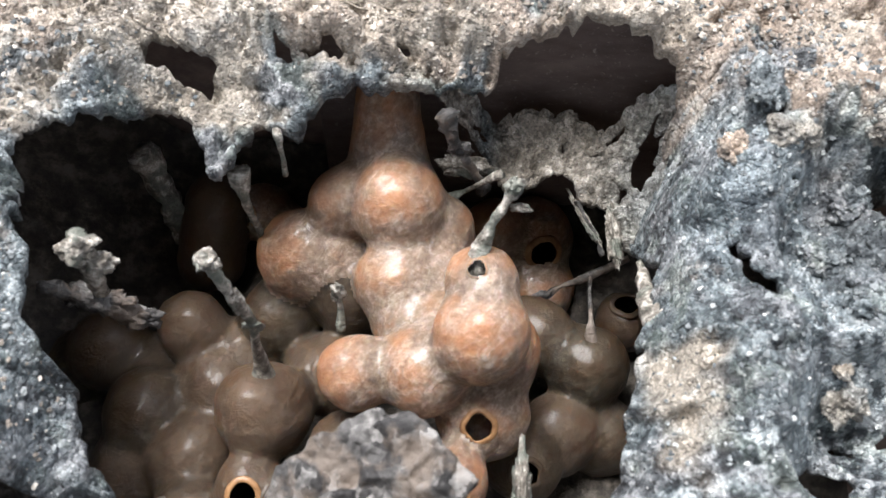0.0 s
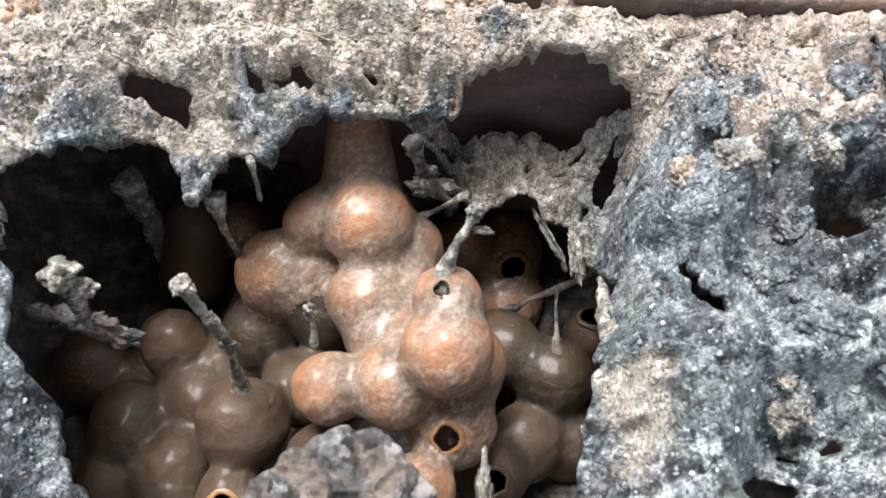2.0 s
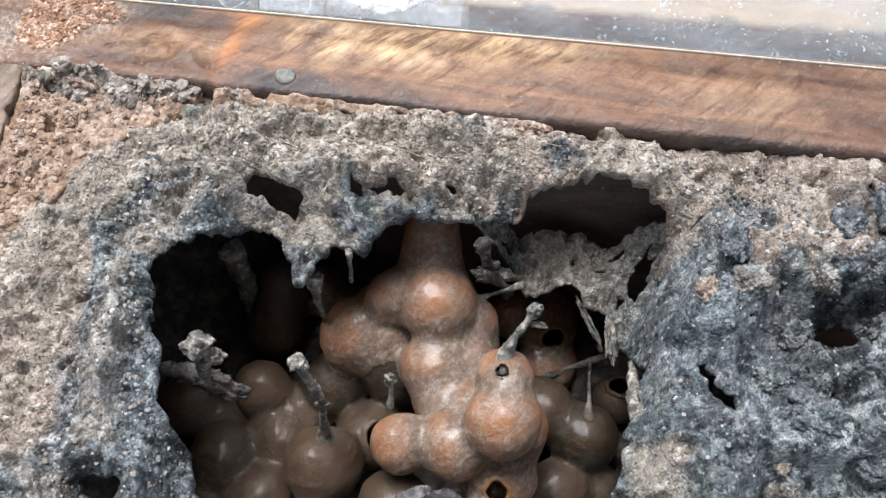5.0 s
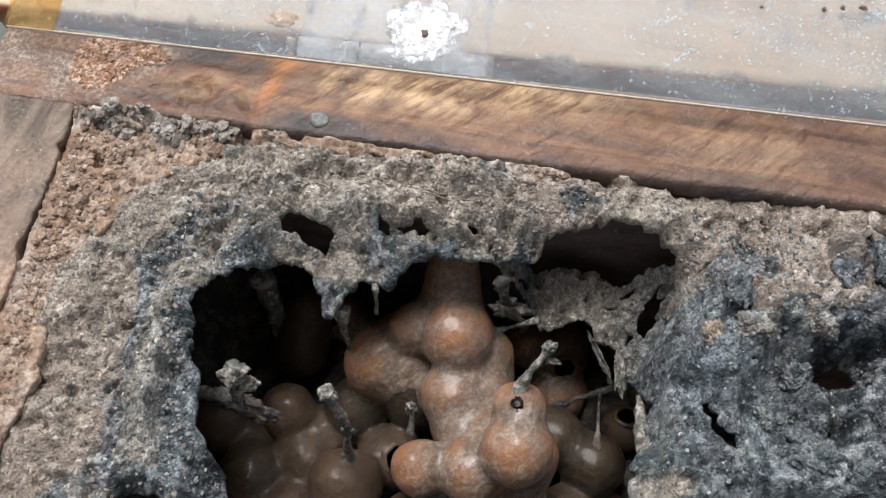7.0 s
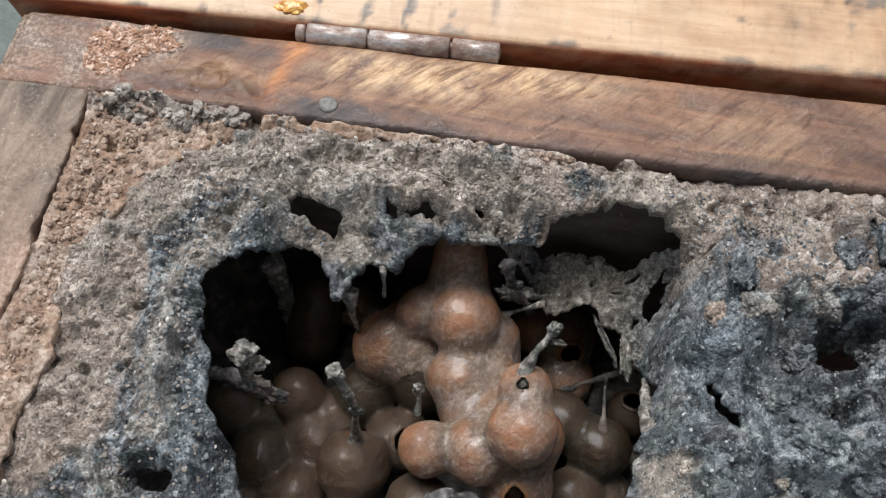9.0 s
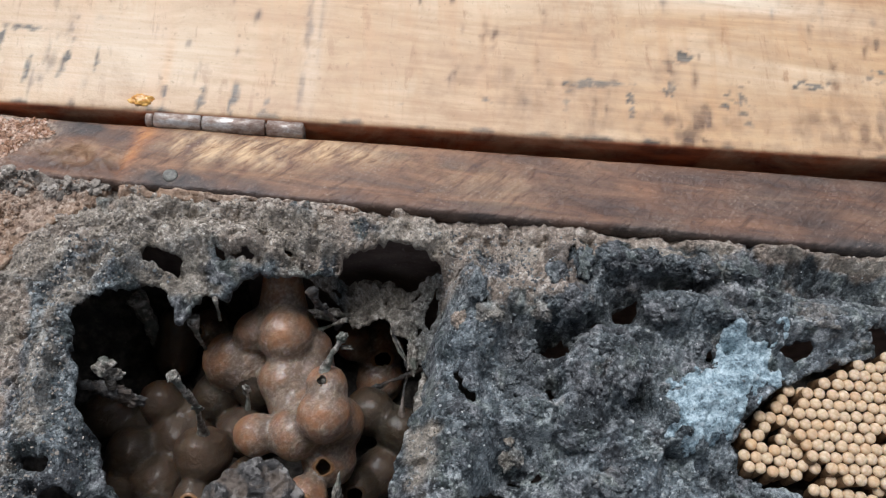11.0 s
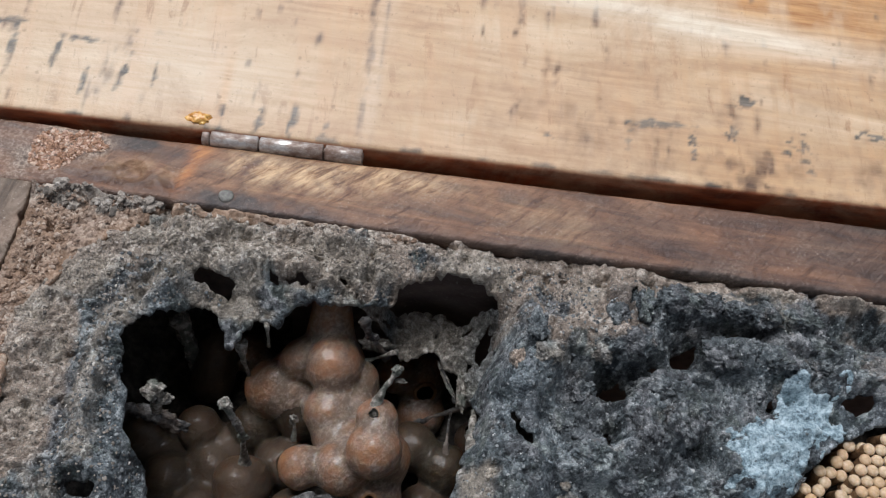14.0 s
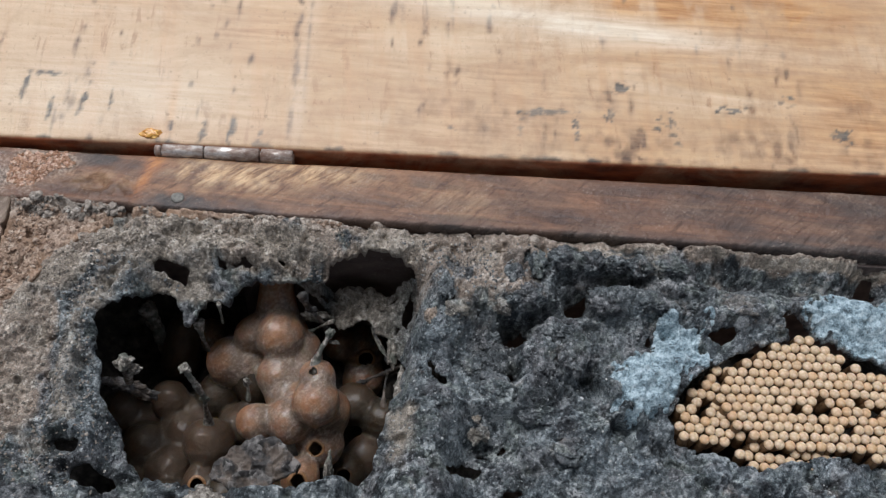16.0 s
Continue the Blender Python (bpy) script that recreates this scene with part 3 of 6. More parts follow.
# speckled white that stands in for the sun's glare on the plastic
def glare_material():
    n = Nodes("glue_residue")
    t = n.tree
    n.done((0.86, 0.86, 0.85), 0.25, 0.6)
    clear, m = t.nodes.new("ShaderNodeBsdfTransparent"), t.nodes.new("ShaderNodeMixShader")
    n.link(n.ramp(n.noise(420, 5, 0.75), (0.44, 0.1), (0.62, 0.7)), m.inputs[0])
    n.link(clear.outputs[0], m.inputs[1])
    n.link(n.bsdf.outputs[0], m.inputs[2])
    n.link(m.outputs[0], t.nodes["Material Output"].inputs["Surface"])
    return n.mat


def tape_material(name, colour, tint):
    n = Nodes(name)
    t = n.tree
    n.done(colour, 0.2, 0.6)
    clear, m = t.nodes.new("ShaderNodeBsdfTransparent"), t.nodes.new("ShaderNodeMixShader")
    clear.inputs[0].default_value = (*tint, 1)
    n.link(n.ramp(n.noise(160, 5, 0.7), (0.42, 0.04), (0.62, 0.30)), m.inputs[0])
    n.link(clear.outputs[0], m.inputs[1])
    n.link(n.bsdf.outputs[0], m.inputs[2])
    n.link(m.outputs[0], t.nodes["Material Output"].inputs["Surface"])
    return n.mat


LUMP = lump_material()
TAPE, AMBER_TAPE = tape_material("clear_tape", (0.75, 0.77, 0.78), (1, 1, 1)), tape_material("amber_tape", (0.66, 0.48, 0.24), (0.97, 0.83, 0.58))
FILM, RESIN = film_material(), resin_material()
GLARE = glare_material()
GRAIN = grain_material("propolis_grain", (0.0, (0.045, 0.050, 0.053)), (0.55, (0.155, 0.166, 0.168)), (0.92, (0.32, 0.335, 0.33)), (1.0, (0.60, 0.60, 0.57)))
TAN_GRAIN = grain_material("tan_grain", (0.0, (0.10, 0.088, 0.074)), (0.5, (0.26, 0.22, 0.18)), (0.9, (0.42, 0.365, 0.305)), (1.0, (0.64, 0.60, 0.54)))
GRIT = grain_material("board_grit", (0.0, (0.30, 0.15, 0.08)), (0.5, (0.50, 0.30, 0.19)), (1.0, (0.72, 0.58, 0.46)))
CLOD = grain_material("mud_grain", (0.0, (0.22, 0.142, 0.094)), (0.6, (0.35, 0.24, 0.167)), (1.0, (0.55, 0.44, 0.345)))
FIBRE = grain_material("pale_fibre", (0.0, (0.26, 0.22, 0.17)), (1.0, (0.50, 0.44, 0.36)))
SPECK = grain_material("dark_speck", (0.0, (0.03, 0.02, 0.015)), (1.0, (0.16, 0.11, 0.08)))
DRIP = grain_material("resin_drip", (0.0, (0.5, 0.42, 0.34)), (1.0, (0.7, 0.62, 0.52)))
CRUST, MUD, RAIL, SIDE, LID = crust_material(), mud_material(), rail_material(), side_material(), lid_material()
POT, POT_SHADED = pot_wax('pot_wax', LIT, VEIL, 1.0), pot_wax('shaded_pot_wax', SHADED, SHADED_VEIL, 1.0, 0.2)
RIM, STALK, LINING, INNER = rim_material(), stalk_material(), lining_material(), inner_material()
WALL, CELL, CELL_SIDE_SHADED, STEEL, NAIL, SHEET, GROUND = wall_material(), cell_material(), shaded_side_material(), steel_material(), nail_material(), sheet_material(), ground_material()

# ---- the ground under the hive ----
bm = bmesh.new()
bmesh.ops.create_grid(bm, x_segments=60, y_segments=60, size=40)
for v in bm.verts:
    v.co.z = -0.128
tagged(part("ground", bm, GROUND, None), "grey-green worn concrete ground under the hive", "ground", kind="structure")


# ---- an unseen board added overhead: it keeps light from above out of the nest ----
tagged(part("ceiling", box_bm(-1300, 1300, -1700, 60, 1500, 1530), INNER, None), "unseen plain board added overhead to block light", "ceiling", kind="structure")


# ---- the box: rails, boards and floor ----
def rail_outer(x):
    return 138.2 + 0.0195 * (x + 134)


def rail_height(x, y):
    """The top of the back rail: worn round at its edges, sunk a little towards the mud at the left."""
    e = np.minimum(y - 116.5, rail_outer(x) - y)
    z = -0.9 * np.exp(-np.maximum(e, 0) / 0.5) * (0.3 + 0.7 * step((x + 114) / 8)) + 0.25 * fbm(x * 0.3, y, 5, 3, 2) + 0.12 * fbm(x, y, 1.6, 2, 3)
    return z - 1.6 * bump(x, y, -90, 124, 26, 7) * (0.6 + fbm(x, y, 6, 3, 4)) - 1.5 * np.exp(-np.maximum(x + 137, 0) / 1.2)


hive_box = thing("hive_box", "weathered wooden hive box, its lid folded back, standing on the ground", "beehive", (0, 0, -0.128))
BASE = Matrix.Translation((0, 0, 0.128))


def on_box(ob):
    """Keep a part of the box, built in world places, where it was built."""
    ob.data.transform(BASE)
    return ob


def rail_pale(x, y):
    return np.clip(1.3 * bump(x, y, -8, 136, 22, 4.5) + 1.3 * bump(x, y, -49, 133, 9, 6) + 0.9 * bump(x, y, -28, 132, 12, 6) + 0.2 * bump(x, y, -20, 127, 30, 6) + 0.4 * bump(x, y, 48, 128, 20, 8) + 0.4 * bump(x, y, -85, 128, 16, 5), 0, 1)


def rail_dark(x, y):
    rag = np.clip(0.6 + 1.1 * fbm(x, y, 7, 4, 1), 0, 2)
    return np.clip((1.6 * bump(x, y, -88, 136.6, 13, 2.4) + 0.9 * bump(x, y, -56, 122, 9, 5) + 0.55 * bump(x, y, -30, 120, 30, 3)) * rag + 0.8 * np.exp(-np.maximum(y - 117, 0) / 1.5) * step((x + 112) / 12)
                   + 0.85 * np.clip((x - 95) / 90, 0, 1) * (0.55 + 0.5 * fbm(x * 0.2, y, 7, 3, 2)) + 0.35 * np.clip((x - 10) / 50, 0, 1) * np.clip(0.5 + fbm(x * 0.3, y, 6, 3, 5), 0, 1), 0, 1)


back_rail = on_box(mesh_part("back_board", relief("back_board", -138, 300, 116.5, 148.4, 0.6, rail_height, lambda x, y: rail_outer(x) - y, [(0.3, 1.0), (0.3, 118)], {
    "pale": rail_pale,
    "dark": rail_dark,
    "rust": lambda x, y: np.clip(0.6 * bump(x, y, -65, 136, 3, 4) + 0.7 * bump(x, y, -68, 128, 2, 7, -12) + 0.3 * bump(x, y, -104, 134, 9, 5), 0, 1),
    "dust": lambda x, y: np.clip(0.55 * step((-110 - x) / 10) * np.clip(0.8 + 0.6 * fbm(x, y, 9, 4, 1), 0, 1.3) + (1.9 * bump(x, y, -104, 134, 9, 5) + 1.7 * bump(x, y, -113, 128, 6, 8)) * np.clip(0.6 + 1.2 * fbm(x, y, 6, 4, 6), 0, 2) + 0.2 * np.clip(fbm(x, y, 12, 4, 3), 0, 1), 0, 1),
}), RAIL, hive_box, "brown figured wood, stained dark and worn"))


def side_height(x, y):
    e = x + 139
    return -0.55 - 1.0 * np.exp(-np.maximum(e, 0) / 0.7) + 0.4 * fbm(x, y * 0.3, 7, 4, 7) + 0.15 * fbm(x, y, 1.8, 2, 3) - 0.6 * np.exp(-np.maximum(-113.0 - x, 0) / 0.8) + 0.3 * np.exp(-np.maximum(116 - y, 0) / 8)


on_box(mesh_part("side_board", relief("side_board", -139, -111.0, -90, 116.4, 0.6, side_height, lambda x, y: -112.6 - x + 0.9 * fbm(x * 2, y, 16, 4, 4) + 0.5 * fbm(x, y, 3, 2, 1), [(0.05, 0.4), (0.1, 114)], {
    "dust": lambda x, y: np.clip((0.6 * np.exp(-np.maximum(-112.5 - x, 0) / 7) * step((112 - y) / 10) + 0.4 * bump(x, y, -122, 40, 12, 45)) * np.clip(0.75 + 0.9 * fbm(x, y, 14, 4, 2), 0, 1.4), 0, 1)}), SIDE, hive_box, "brown weathered wood, dusty, cracked along its inner edge"))
on_box(part("side_board", box_bm(300, 324, -90, 140, -118, 0, 1.5), SIDE, hive_box))
on_box(part("front_board", box_bm(-139, 324, -114, -90.3, -118, 0, 1.5), SIDE, hive_box))
on_box(part("floor_board", box_bm(-139, 324, -114, 140, -128, -118.3, 1.0), INNER, hive_box))
on_box(part("inner_lining_board", box_bm(-112, 299, 115.0, 116.3, -117, -6, 0.3), INNER, hive_box, "dark resin-stained inner face"))

# a nail in the back rail
nail = blob_bm((-54.1, 121.0, -0.2), 2.5, (1, 0.95, 0.30), 0.10, 3, 3)
part("nail", nail, NAIL, back_rail, "dull flat nail head").data.transform(BASE)

# ---- the mud packing along the boards ----
def box_in(x, y):
    """Distance in mm inwards from the outline of the crust, rounded at the hive's corner."""
    cx, cy, r = -57.0, 70.0, 46.0
    top = 114.5 + 2.0 * bump(x, y, -35, 116, 25, 60) + 6.0 * step((x - 6) / 22) + 1.2 * fbm(x, x * 0, 14, 3, 8)
    corner = r - np.hypot(np.minimum(x - cx, 0), np.maximum(y - cy, 0))
    return np.where((x < cx) & (y > cy), corner, np.minimum(x + 103.5, top - y)) + 1.6 * fbm(x, y, 9, 4, 3)


def mud_height(x, y):
    clod, clod_id = crumb(x + fbm(x, y, 3, 2, 2), y + fbm(x, y, 3, 2, 3), 2.6, 3)
    z = -3.2 - 4.5 * step((x - 8) / 20) + 0.8 * fbm(x, y, 14, 4, 1) + 0.3 * fbm(x, y, 3.2, 3, 2) + 0.16 * clod + 0.12 * clod_id
    z = z - 3.0 * np.clip(fbm(x, y, 6.5, 2, 9) - 0.72, 0, 0.3) / 0.2 + 0.7 * plates(x + fbm(x, y, 4, 2, 1), y + fbm(x, y, 4, 2, 5), 4.2, 3, 0.5)
    z = z + 2.6 * bump(x, y, -98, 114, 14, 4) * (0.6 + fbm(x, y, 3, 3, 5)) + 2.6 * np.exp(-np.maximum(116 - y, 0) / 3.5) * np.clip((14 - x) / 14, 0, 1)
    return z + 2.0 * np.exp(-np.abs(x + 112) / 3.0) + 0.35 * fbm(x, y, 1.2, 2, 6) - 0.8 * bump(x, y, -111.6, 60, 0.8, 70)


mud_packing = thing("mud_packing", "crumbly reddish-brown mud packed along the hive boards", "mud seal")
mesh_part("mud", relief("mud", -113.6, 24, -80, 116.2, 0.55, mud_height, lambda x, y: np.minimum(2.2 - box_in(x, y), x + 112.0 + 0.9 * fbm(x * 2, y, 12, 4, 3)), [(0.2, 0.8), (0.0, 2.5)],
          {"grit": lambda x, y: np.clip(0.8 * bump(x, y, -96, 115, 18, 5) + 0.75 * step((x + 50) / 50) + 0.8 * np.clip(fbm(x, y, 18, 3, 7), 0, 1), 0, 1)}), MUD, mud_packing)

# ---- the grey crust with its holes ----
def outline(x, y, corners):
    """Distance in mm to a closed outline, negative inside."""
    x, y = np.asarray(x, dtype=float), np.asarray(y, dtype=float)
    best, odd = np.full(x.shape, 1e9), np.zeros(x.shape, dtype=bool)
    for (ax, ay), (bx, by) in zip(corners, corners[1:] + corners[:1]):
        ex, ey = bx - ax, by - ay
        t = np.clip(((x - ax) * ex + (y - ay) * ey) / (ex * ex + ey * ey), 0, 1)
        best = np.minimum(best, (x - ax - t * ex) ** 2 + (y - ay - t * ey) ** 2)
        if ey:
            odd ^= ((ay > y) != (by > y)) & (x < ax + ex * (y - ay) / ey)
    return np.where(odd, -1, 1) * np.sqrt(best)


# the torn opening over the pots: left rim, hanging tongue, back edge, right wall, front rim
CAVITY = [(-50, 22), (-55, 27), (-57, 33), (-60, 38), (-64, 45), (-67, 54), (-70, 62), (-72, 69), (-71.5, 74), (-68, 80), (-64, 84), (-59, 87.5), (-53, 88.5), (-49, 86.5), (-46.5, 82), (-45.2, 77),
          (-43.6, 78), (-42.8, 84), (-39, 86), (-36, 86.5), (-31, 85.5), (-29.5, 89.5), (-27, 92.5), (-21, 94), (-13, 93.5), (-5, 96.5), (1, 100), (3, 103.5), (9, 103.3), (14, 105), (19, 107), (25, 106), (32, 106), (35, 103),
          (36.5, 99), (36, 94), (33.5, 88), (31.5, 82), (33, 72), (31, 58), (29, 51), (26, 42), (25, 31), (20, 24), (2, 19), (-20, 18), (-38, 20)]
# the opening over the brood comb
BROOD = [(126, 56), (133, 67), (141, 73), (151, 78.5), (164, 83), (178, 88), (188, 82), (206, 77), (217, 70), (217, 50), (203, 43), (178, 44), (169, 42), (158, 37.5), (147, 43.5), (137, 44), (130, 47)]
SLIT = [(40.2, 68.5), (42.6, 67.5), (44, 63), (47.8, 61), (47.6, 57.5), (44.8, 57), (42, 61.5)]
UPPER_HOLES = [(-52.5, 95.6, 6.8, 2.9, 0), (-35.2, 98.4, 2.8, 1.4, -30), (-27.5, 98.8, 4.6, 0.9, 2), (-13.6, 102.0, 1.9, 1.7, 0), (40.6, 98.5, 1.0, 0.8, 0), (37.5, 90.5, 0.7, 3.2, -30)]
RIGHT_HOLES = [(74.2, 105.2, 1.4, 3.9, -16), (71, 65.5, 1.8, 2.3, 20), (72.0, 80.5, 4.6, 3.6, 30), (94, 94.5, 4.8, 3.4, 20), (109.5, 100.4, 6.2, 2.1, 4), (84, 88, 3.6, 1.3, 25), (64, 70, 1.0, 1.6, 0), (60, 62, 1.1, 0.9, 0), (88, 44, 1.6, 1.0, 0), (52, 78, 1.4, 0.8, 30), (68.5, 41.5, 1.8, 1.3, 0), (55, 33, 6.8, 2.6, 8),
               (119.8, 80.3, 1.5, 2.4, -20), (146, 83.8, 5.2, 3.0, 15), (172, 88, 5.0, 3.2, -20), (206, 109, 4.6, 4.6, 0), (62, 40.5, 2.6, 1.6, 0), (73, 26, 3.6, 2.0, 0), (50.5, 66, 0.8, 0.9, 0)]
LEFT_HOLES = [(-71.8, 28.6, 5.2, 2.8, 0), (-62.5, 19.6, 6.6, 3.0, -8)]
# a broad slab of smooth dark propolis
BLOCK = [(74, 74), (80, 81), (87, 83.5), (95, 80), (97, 74), (92, 65), (84, 57), (76, 51), (73.5, 62)]
FILM_LEFT = [(109, 70), (118, 78), (127, 88), (141, 86), (141, 74), (130, 66), (126, 59), (118, 54), (108, 56)]
FILM_RIGHT = [(170, 97), (183, 100), (214, 99), (214, 80), (194, 80), (181, 89)]


def cavity_edge(x, y):
    return oval(x, y, -21, 59, 51, 39.5, 0, 2.7)


def crust_keep(x, y):
    """Positive where there is crust."""
    wx = x + 1.0 * fbm(x, y, 7, 3, 2) + 0.5 * fbm(x, y, 2.4, 2, 4)
    wy = y + 1.0 * fbm(x, y, 7, 3, 6) + 0.6 * fbm(x, y, 2.4, 2, 8)
    f = np.minimum(np.minimum(outline(wx, wy, CAVITY), outline(wx, wy, BROOD)), outline(wx, wy, SLIT))
    for o in UPPER_HOLES + RIGHT_HOLES + LEFT_HOLES:
        f = np.minimum(f, oval(wx, wy, *o))
    return np.minimum(f, box_in(x, y))


# centre, half widths, depth
DIPS = [(-13, 97, 8, 4.5, 7), (0, 99, 8, 5, 11), (-27, 97.5, 5, 1.6, 3), (-14, 102, 3.5, 3.5, 3), (-36, 97.5, 4, 2, 3), (-52, 94, 8, 5, 5), (72, 81, 6, 5, 17), (94, 95, 6.5, 5.0, 18), (109, 100.5, 9, 3.6, 15), (83, 88, 8, 3.5, 10), (71, 65.5, 4, 4, 6), (59, 75, 5, 5, 5),
        (100, 64, 5, 9, 6), (62, 41, 8, 5, 8), (55, 33, 10, 5, 7), (172, 106.5, 46, 5.0, 11), (128, 46, 10, 12, 10), (119, 80, 4, 4, 4), (51, 66, 4, 7, 4), (103, 88, 8, 5, 3), (48, 98, 2.0, 5, 3), (60, 84, 4, 2.5, 5), (206, 108, 8, 6, 10)]
# centre, half widths, height, turn
RISES = [ (73.5, 103, 6.0, 7, 4.5, 0), (74, 91, 7, 4.5, 5, 0), (92, 107, 8, 3.5, 4.5, 4), (107, 107, 7, 3.2, 5, 0), (124, 107.5, 9, 3.6, 4.5, 3), (108, 90, 9, 5, 4, 0), (58, 90, 5, 6, 3, 0), (45, 92, 4, 9, 3, 10), (52, 82, 3.5, 3, 4, 0), (122, 68, 13, 8, 2.5, 30), (160, 115, 60, 1.8, 3, 1),
         (-77, 62, 4.5, 34, 3.0, 0), (-70, 92, 14, 4.0, 3.0, 40), (-40, 104, 30, 2.5, 1.5, 0), (-84, 34, 9, 4, 3, 20), (60, 50, 6, 6, 4, 0), (38, 52, 4, 12, 3, 10), (92, 48, 9, 6, 3, 20), (108, 36, 12, 6, 3, 0), (148, 90, 20, 3, 3, 4)]


def granular(x, y):
    """1 where the crust is a heap of separate crumbs, 0 where it is smeared smooth."""
    belt = np.exp(-((cavity_edge(x, y) - 11) / 6.0) ** 2) * step((-10 - x) / 30)
    return np.clip(0.35 + 0.9 * fbm(x, y, 13, 4, 8) + 0.7 * belt + 0.5 * bump(x, y, 62, 92, 16, 14) + 0.6 * bump(x, y, 15, 91, 18, 7) - 0.5 * bump(x, y, 50, 104, 20, 8) - 0.6 * bump(x, y, 38, 64, 7, 16) - 0.5 * bump(x, y, -92, 70, 8, 30), 0, 1)


def patchy(v):
    """Sharper outlines for a patch of colour."""
    return step((v - 0.22) / 0.42)


def crust_height(x, y):
    rim = box_in(x, y)
    z = -4.2 + 1.4 * step((x - 0) / 20) - 0.01 * np.clip(x - 60, 0, 140) + 1.6 * step((16 - rim) / 14) * (x < 30) - 1.5 * np.exp(-np.maximum(rim, 0) / 1.2) * (x < 20) - 1.2 * np.exp(-np.maximum(116.5 - y, 0) / 1.5) * (x > 8) - 0.05 * np.clip(70 - y, 0, 80) * (x < -20)
    # the tongue that hangs over the pots
    z = z - 9.5 * step((102 - y) / 17) * step((x + 66) / 8) * (1 - step((x + 24) / 12))
    # the wall that falls towards the pots, steep under the back edge and broad in front
    drop = np.interp(y, (20, 40, 54, 66, 74, 82, 88, 94, 100, 106), (18, 18, 18, 22, 28, 38, 40, 26, 12, 0))
    wide = np.interp(y, (20, 50, 66, 76, 86, 100), (11, 11, 9, 4, 3.6, 3))
    edge = np.interp(y, (20, 42, 58, 72, 82, 88, 94, 99, 106), (25, 26, 31, 33, 31.5, 33.5, 36, 36.5, 36))
    z = z - drop * np.exp(-np.maximum(x - edge, 0) / wide) * step((x - 14) / 8)
    # the right part lies deeper towards the front
    z = z - step((x - 44) / 14) * (8.5 * step((97 - y) / 18) + 9 * step((64 - y) / 30))
    for cx, cy, rx, ry, deep in DIPS:
        z = z - deep * bump(x, y, cx, cy, rx, ry)
    # the raised lip round a hole near the front
    z = z + 2.6 * np.exp(-((oval(x, y, -71.8, 28.6, 5.2, 2.8) - 2.0) / 1.8) ** 2)
    for cx, cy, rx, ry, high, turn in RISES:
        z = z + high * bump(x, y, cx, cy, rx, ry, turn)
    # a broad smooth slab, tilted to the front
    z = z + (7.5 - 0.12 * (83 - y)) * step(0.6 - outline(x + 1.5 * fbm(x, y, 9, 2, 3), y, BLOCK) / 4.0)
    # a lip round the hole, a groove behind it, and layers that run round both
    d, ang = cavity_edge(x, y), np.arctan2(y - 59, x + 21)
    left = step((8 - x) / 16) * step((rim + 4) / 6) * (rim < 42)
    z = z + left * (1.8 * np.exp(-((d - 2.5) / 2.6) ** 2) - 1.9 * np.exp(-((d - 10 - 2 * fbm(x, y, 20, 2, 1)) / 3.2) ** 2))
    z = z + 1.0 * ridged(ang * 9, d * 1.1, 4, 3, 6) * step((26 - d) / 12) * left
    rough, grit = step((fbm(x, y, 16, 3, 9) + 0.25) / 0.6), granular(x, y)
    clod, clod_id = crumb(x + 0.8 * fbm(x, y, 3, 2, 2), y + 0.8 * fbm(x, y, 3, 2, 3), 3.1, 4)
    sand, sand_id = crumb(x + 0.3 * fbm(x, y, 1.5, 2, 5), y, 1.25, 8)
    z = z + 1.5 * fbm(x, y, 18, 3, 5) + 0.9 * fbm(x, y, 7.5, 3, 10) + (0.35 + 0.9 * rough) * (1 - 0.5 * step((x - 40) / 16)) * ridged(x, y, 6.0, 2, 3) + 0.35 * fbm(x, y, 2.4, 2, 1)
    z = z + (0.15 + 0.7 * grit) * (0.95 * clod + 0.5 * clod_id) + (0.22 + 0.5 * grit) * (0.5 * sand + 0.35 * sand_id)
    wx, wy = x + 2.2 * fbm(x, y, 9, 3, 4), y + 2.2 * fbm(x, y, 9, 3, 7)
    broken = step((x - 40) / 16) * step((111 - y) / 6) * (1 - 0.85 * step(film_keep(x, y) / 4 + 0.5))
    z = z + broken * (1.2 * plates(wx, wy, 17, 2, 0.42) + 0.55 * plates(wx, wy, 7.5, 5, 0.45)) + (1 - broken) * (0.8 * plates(wx, wy, 6.5, 7, 0.5) + 0.5 * plates(wx + 3, wy, 3.0, 4, 0.6))
    pits = np.clip(fbm(x, y, 5.5, 2, 11) - 0.66, 0, 0.5) / 0.5
    cracks = step((ridged(x + 2 * fbm(x, y, 6, 2, 1), y + 2 * fbm(x, y, 6, 2, 2), 15, 2, 9) - 0.70) / 0.14) * step((fbm(x, y, 30, 2, 4) + 0.1) / 0.4)
    return z - 3.5 * pits - 2.2 * cracks


def crust_tan(x, y):
    rag = np.clip(0.75 + 0.8 * fbm(x, y, 10, 4, 2), 0, 2)
    return 0.85 * patchy((1.4 * step((24 - box_in(x, y)) / 14) * (x < 25) * step((y - 15) / 20) + 1.8 * bump(x, y, 54, 102, 24, 12) + 1.8 * bump(x, y, 105, 114.5, 110, 3.2) + 0.5 * bump(x, y, 34, 45, 8, 16) + 0.8 * bump(x, y, 60, 99, 10, 13) + 0.6 * bump(x, y, 150, 106, 9, 4) + 0.5 * bump(x, y, 185, 105, 14, 4)) * rag)


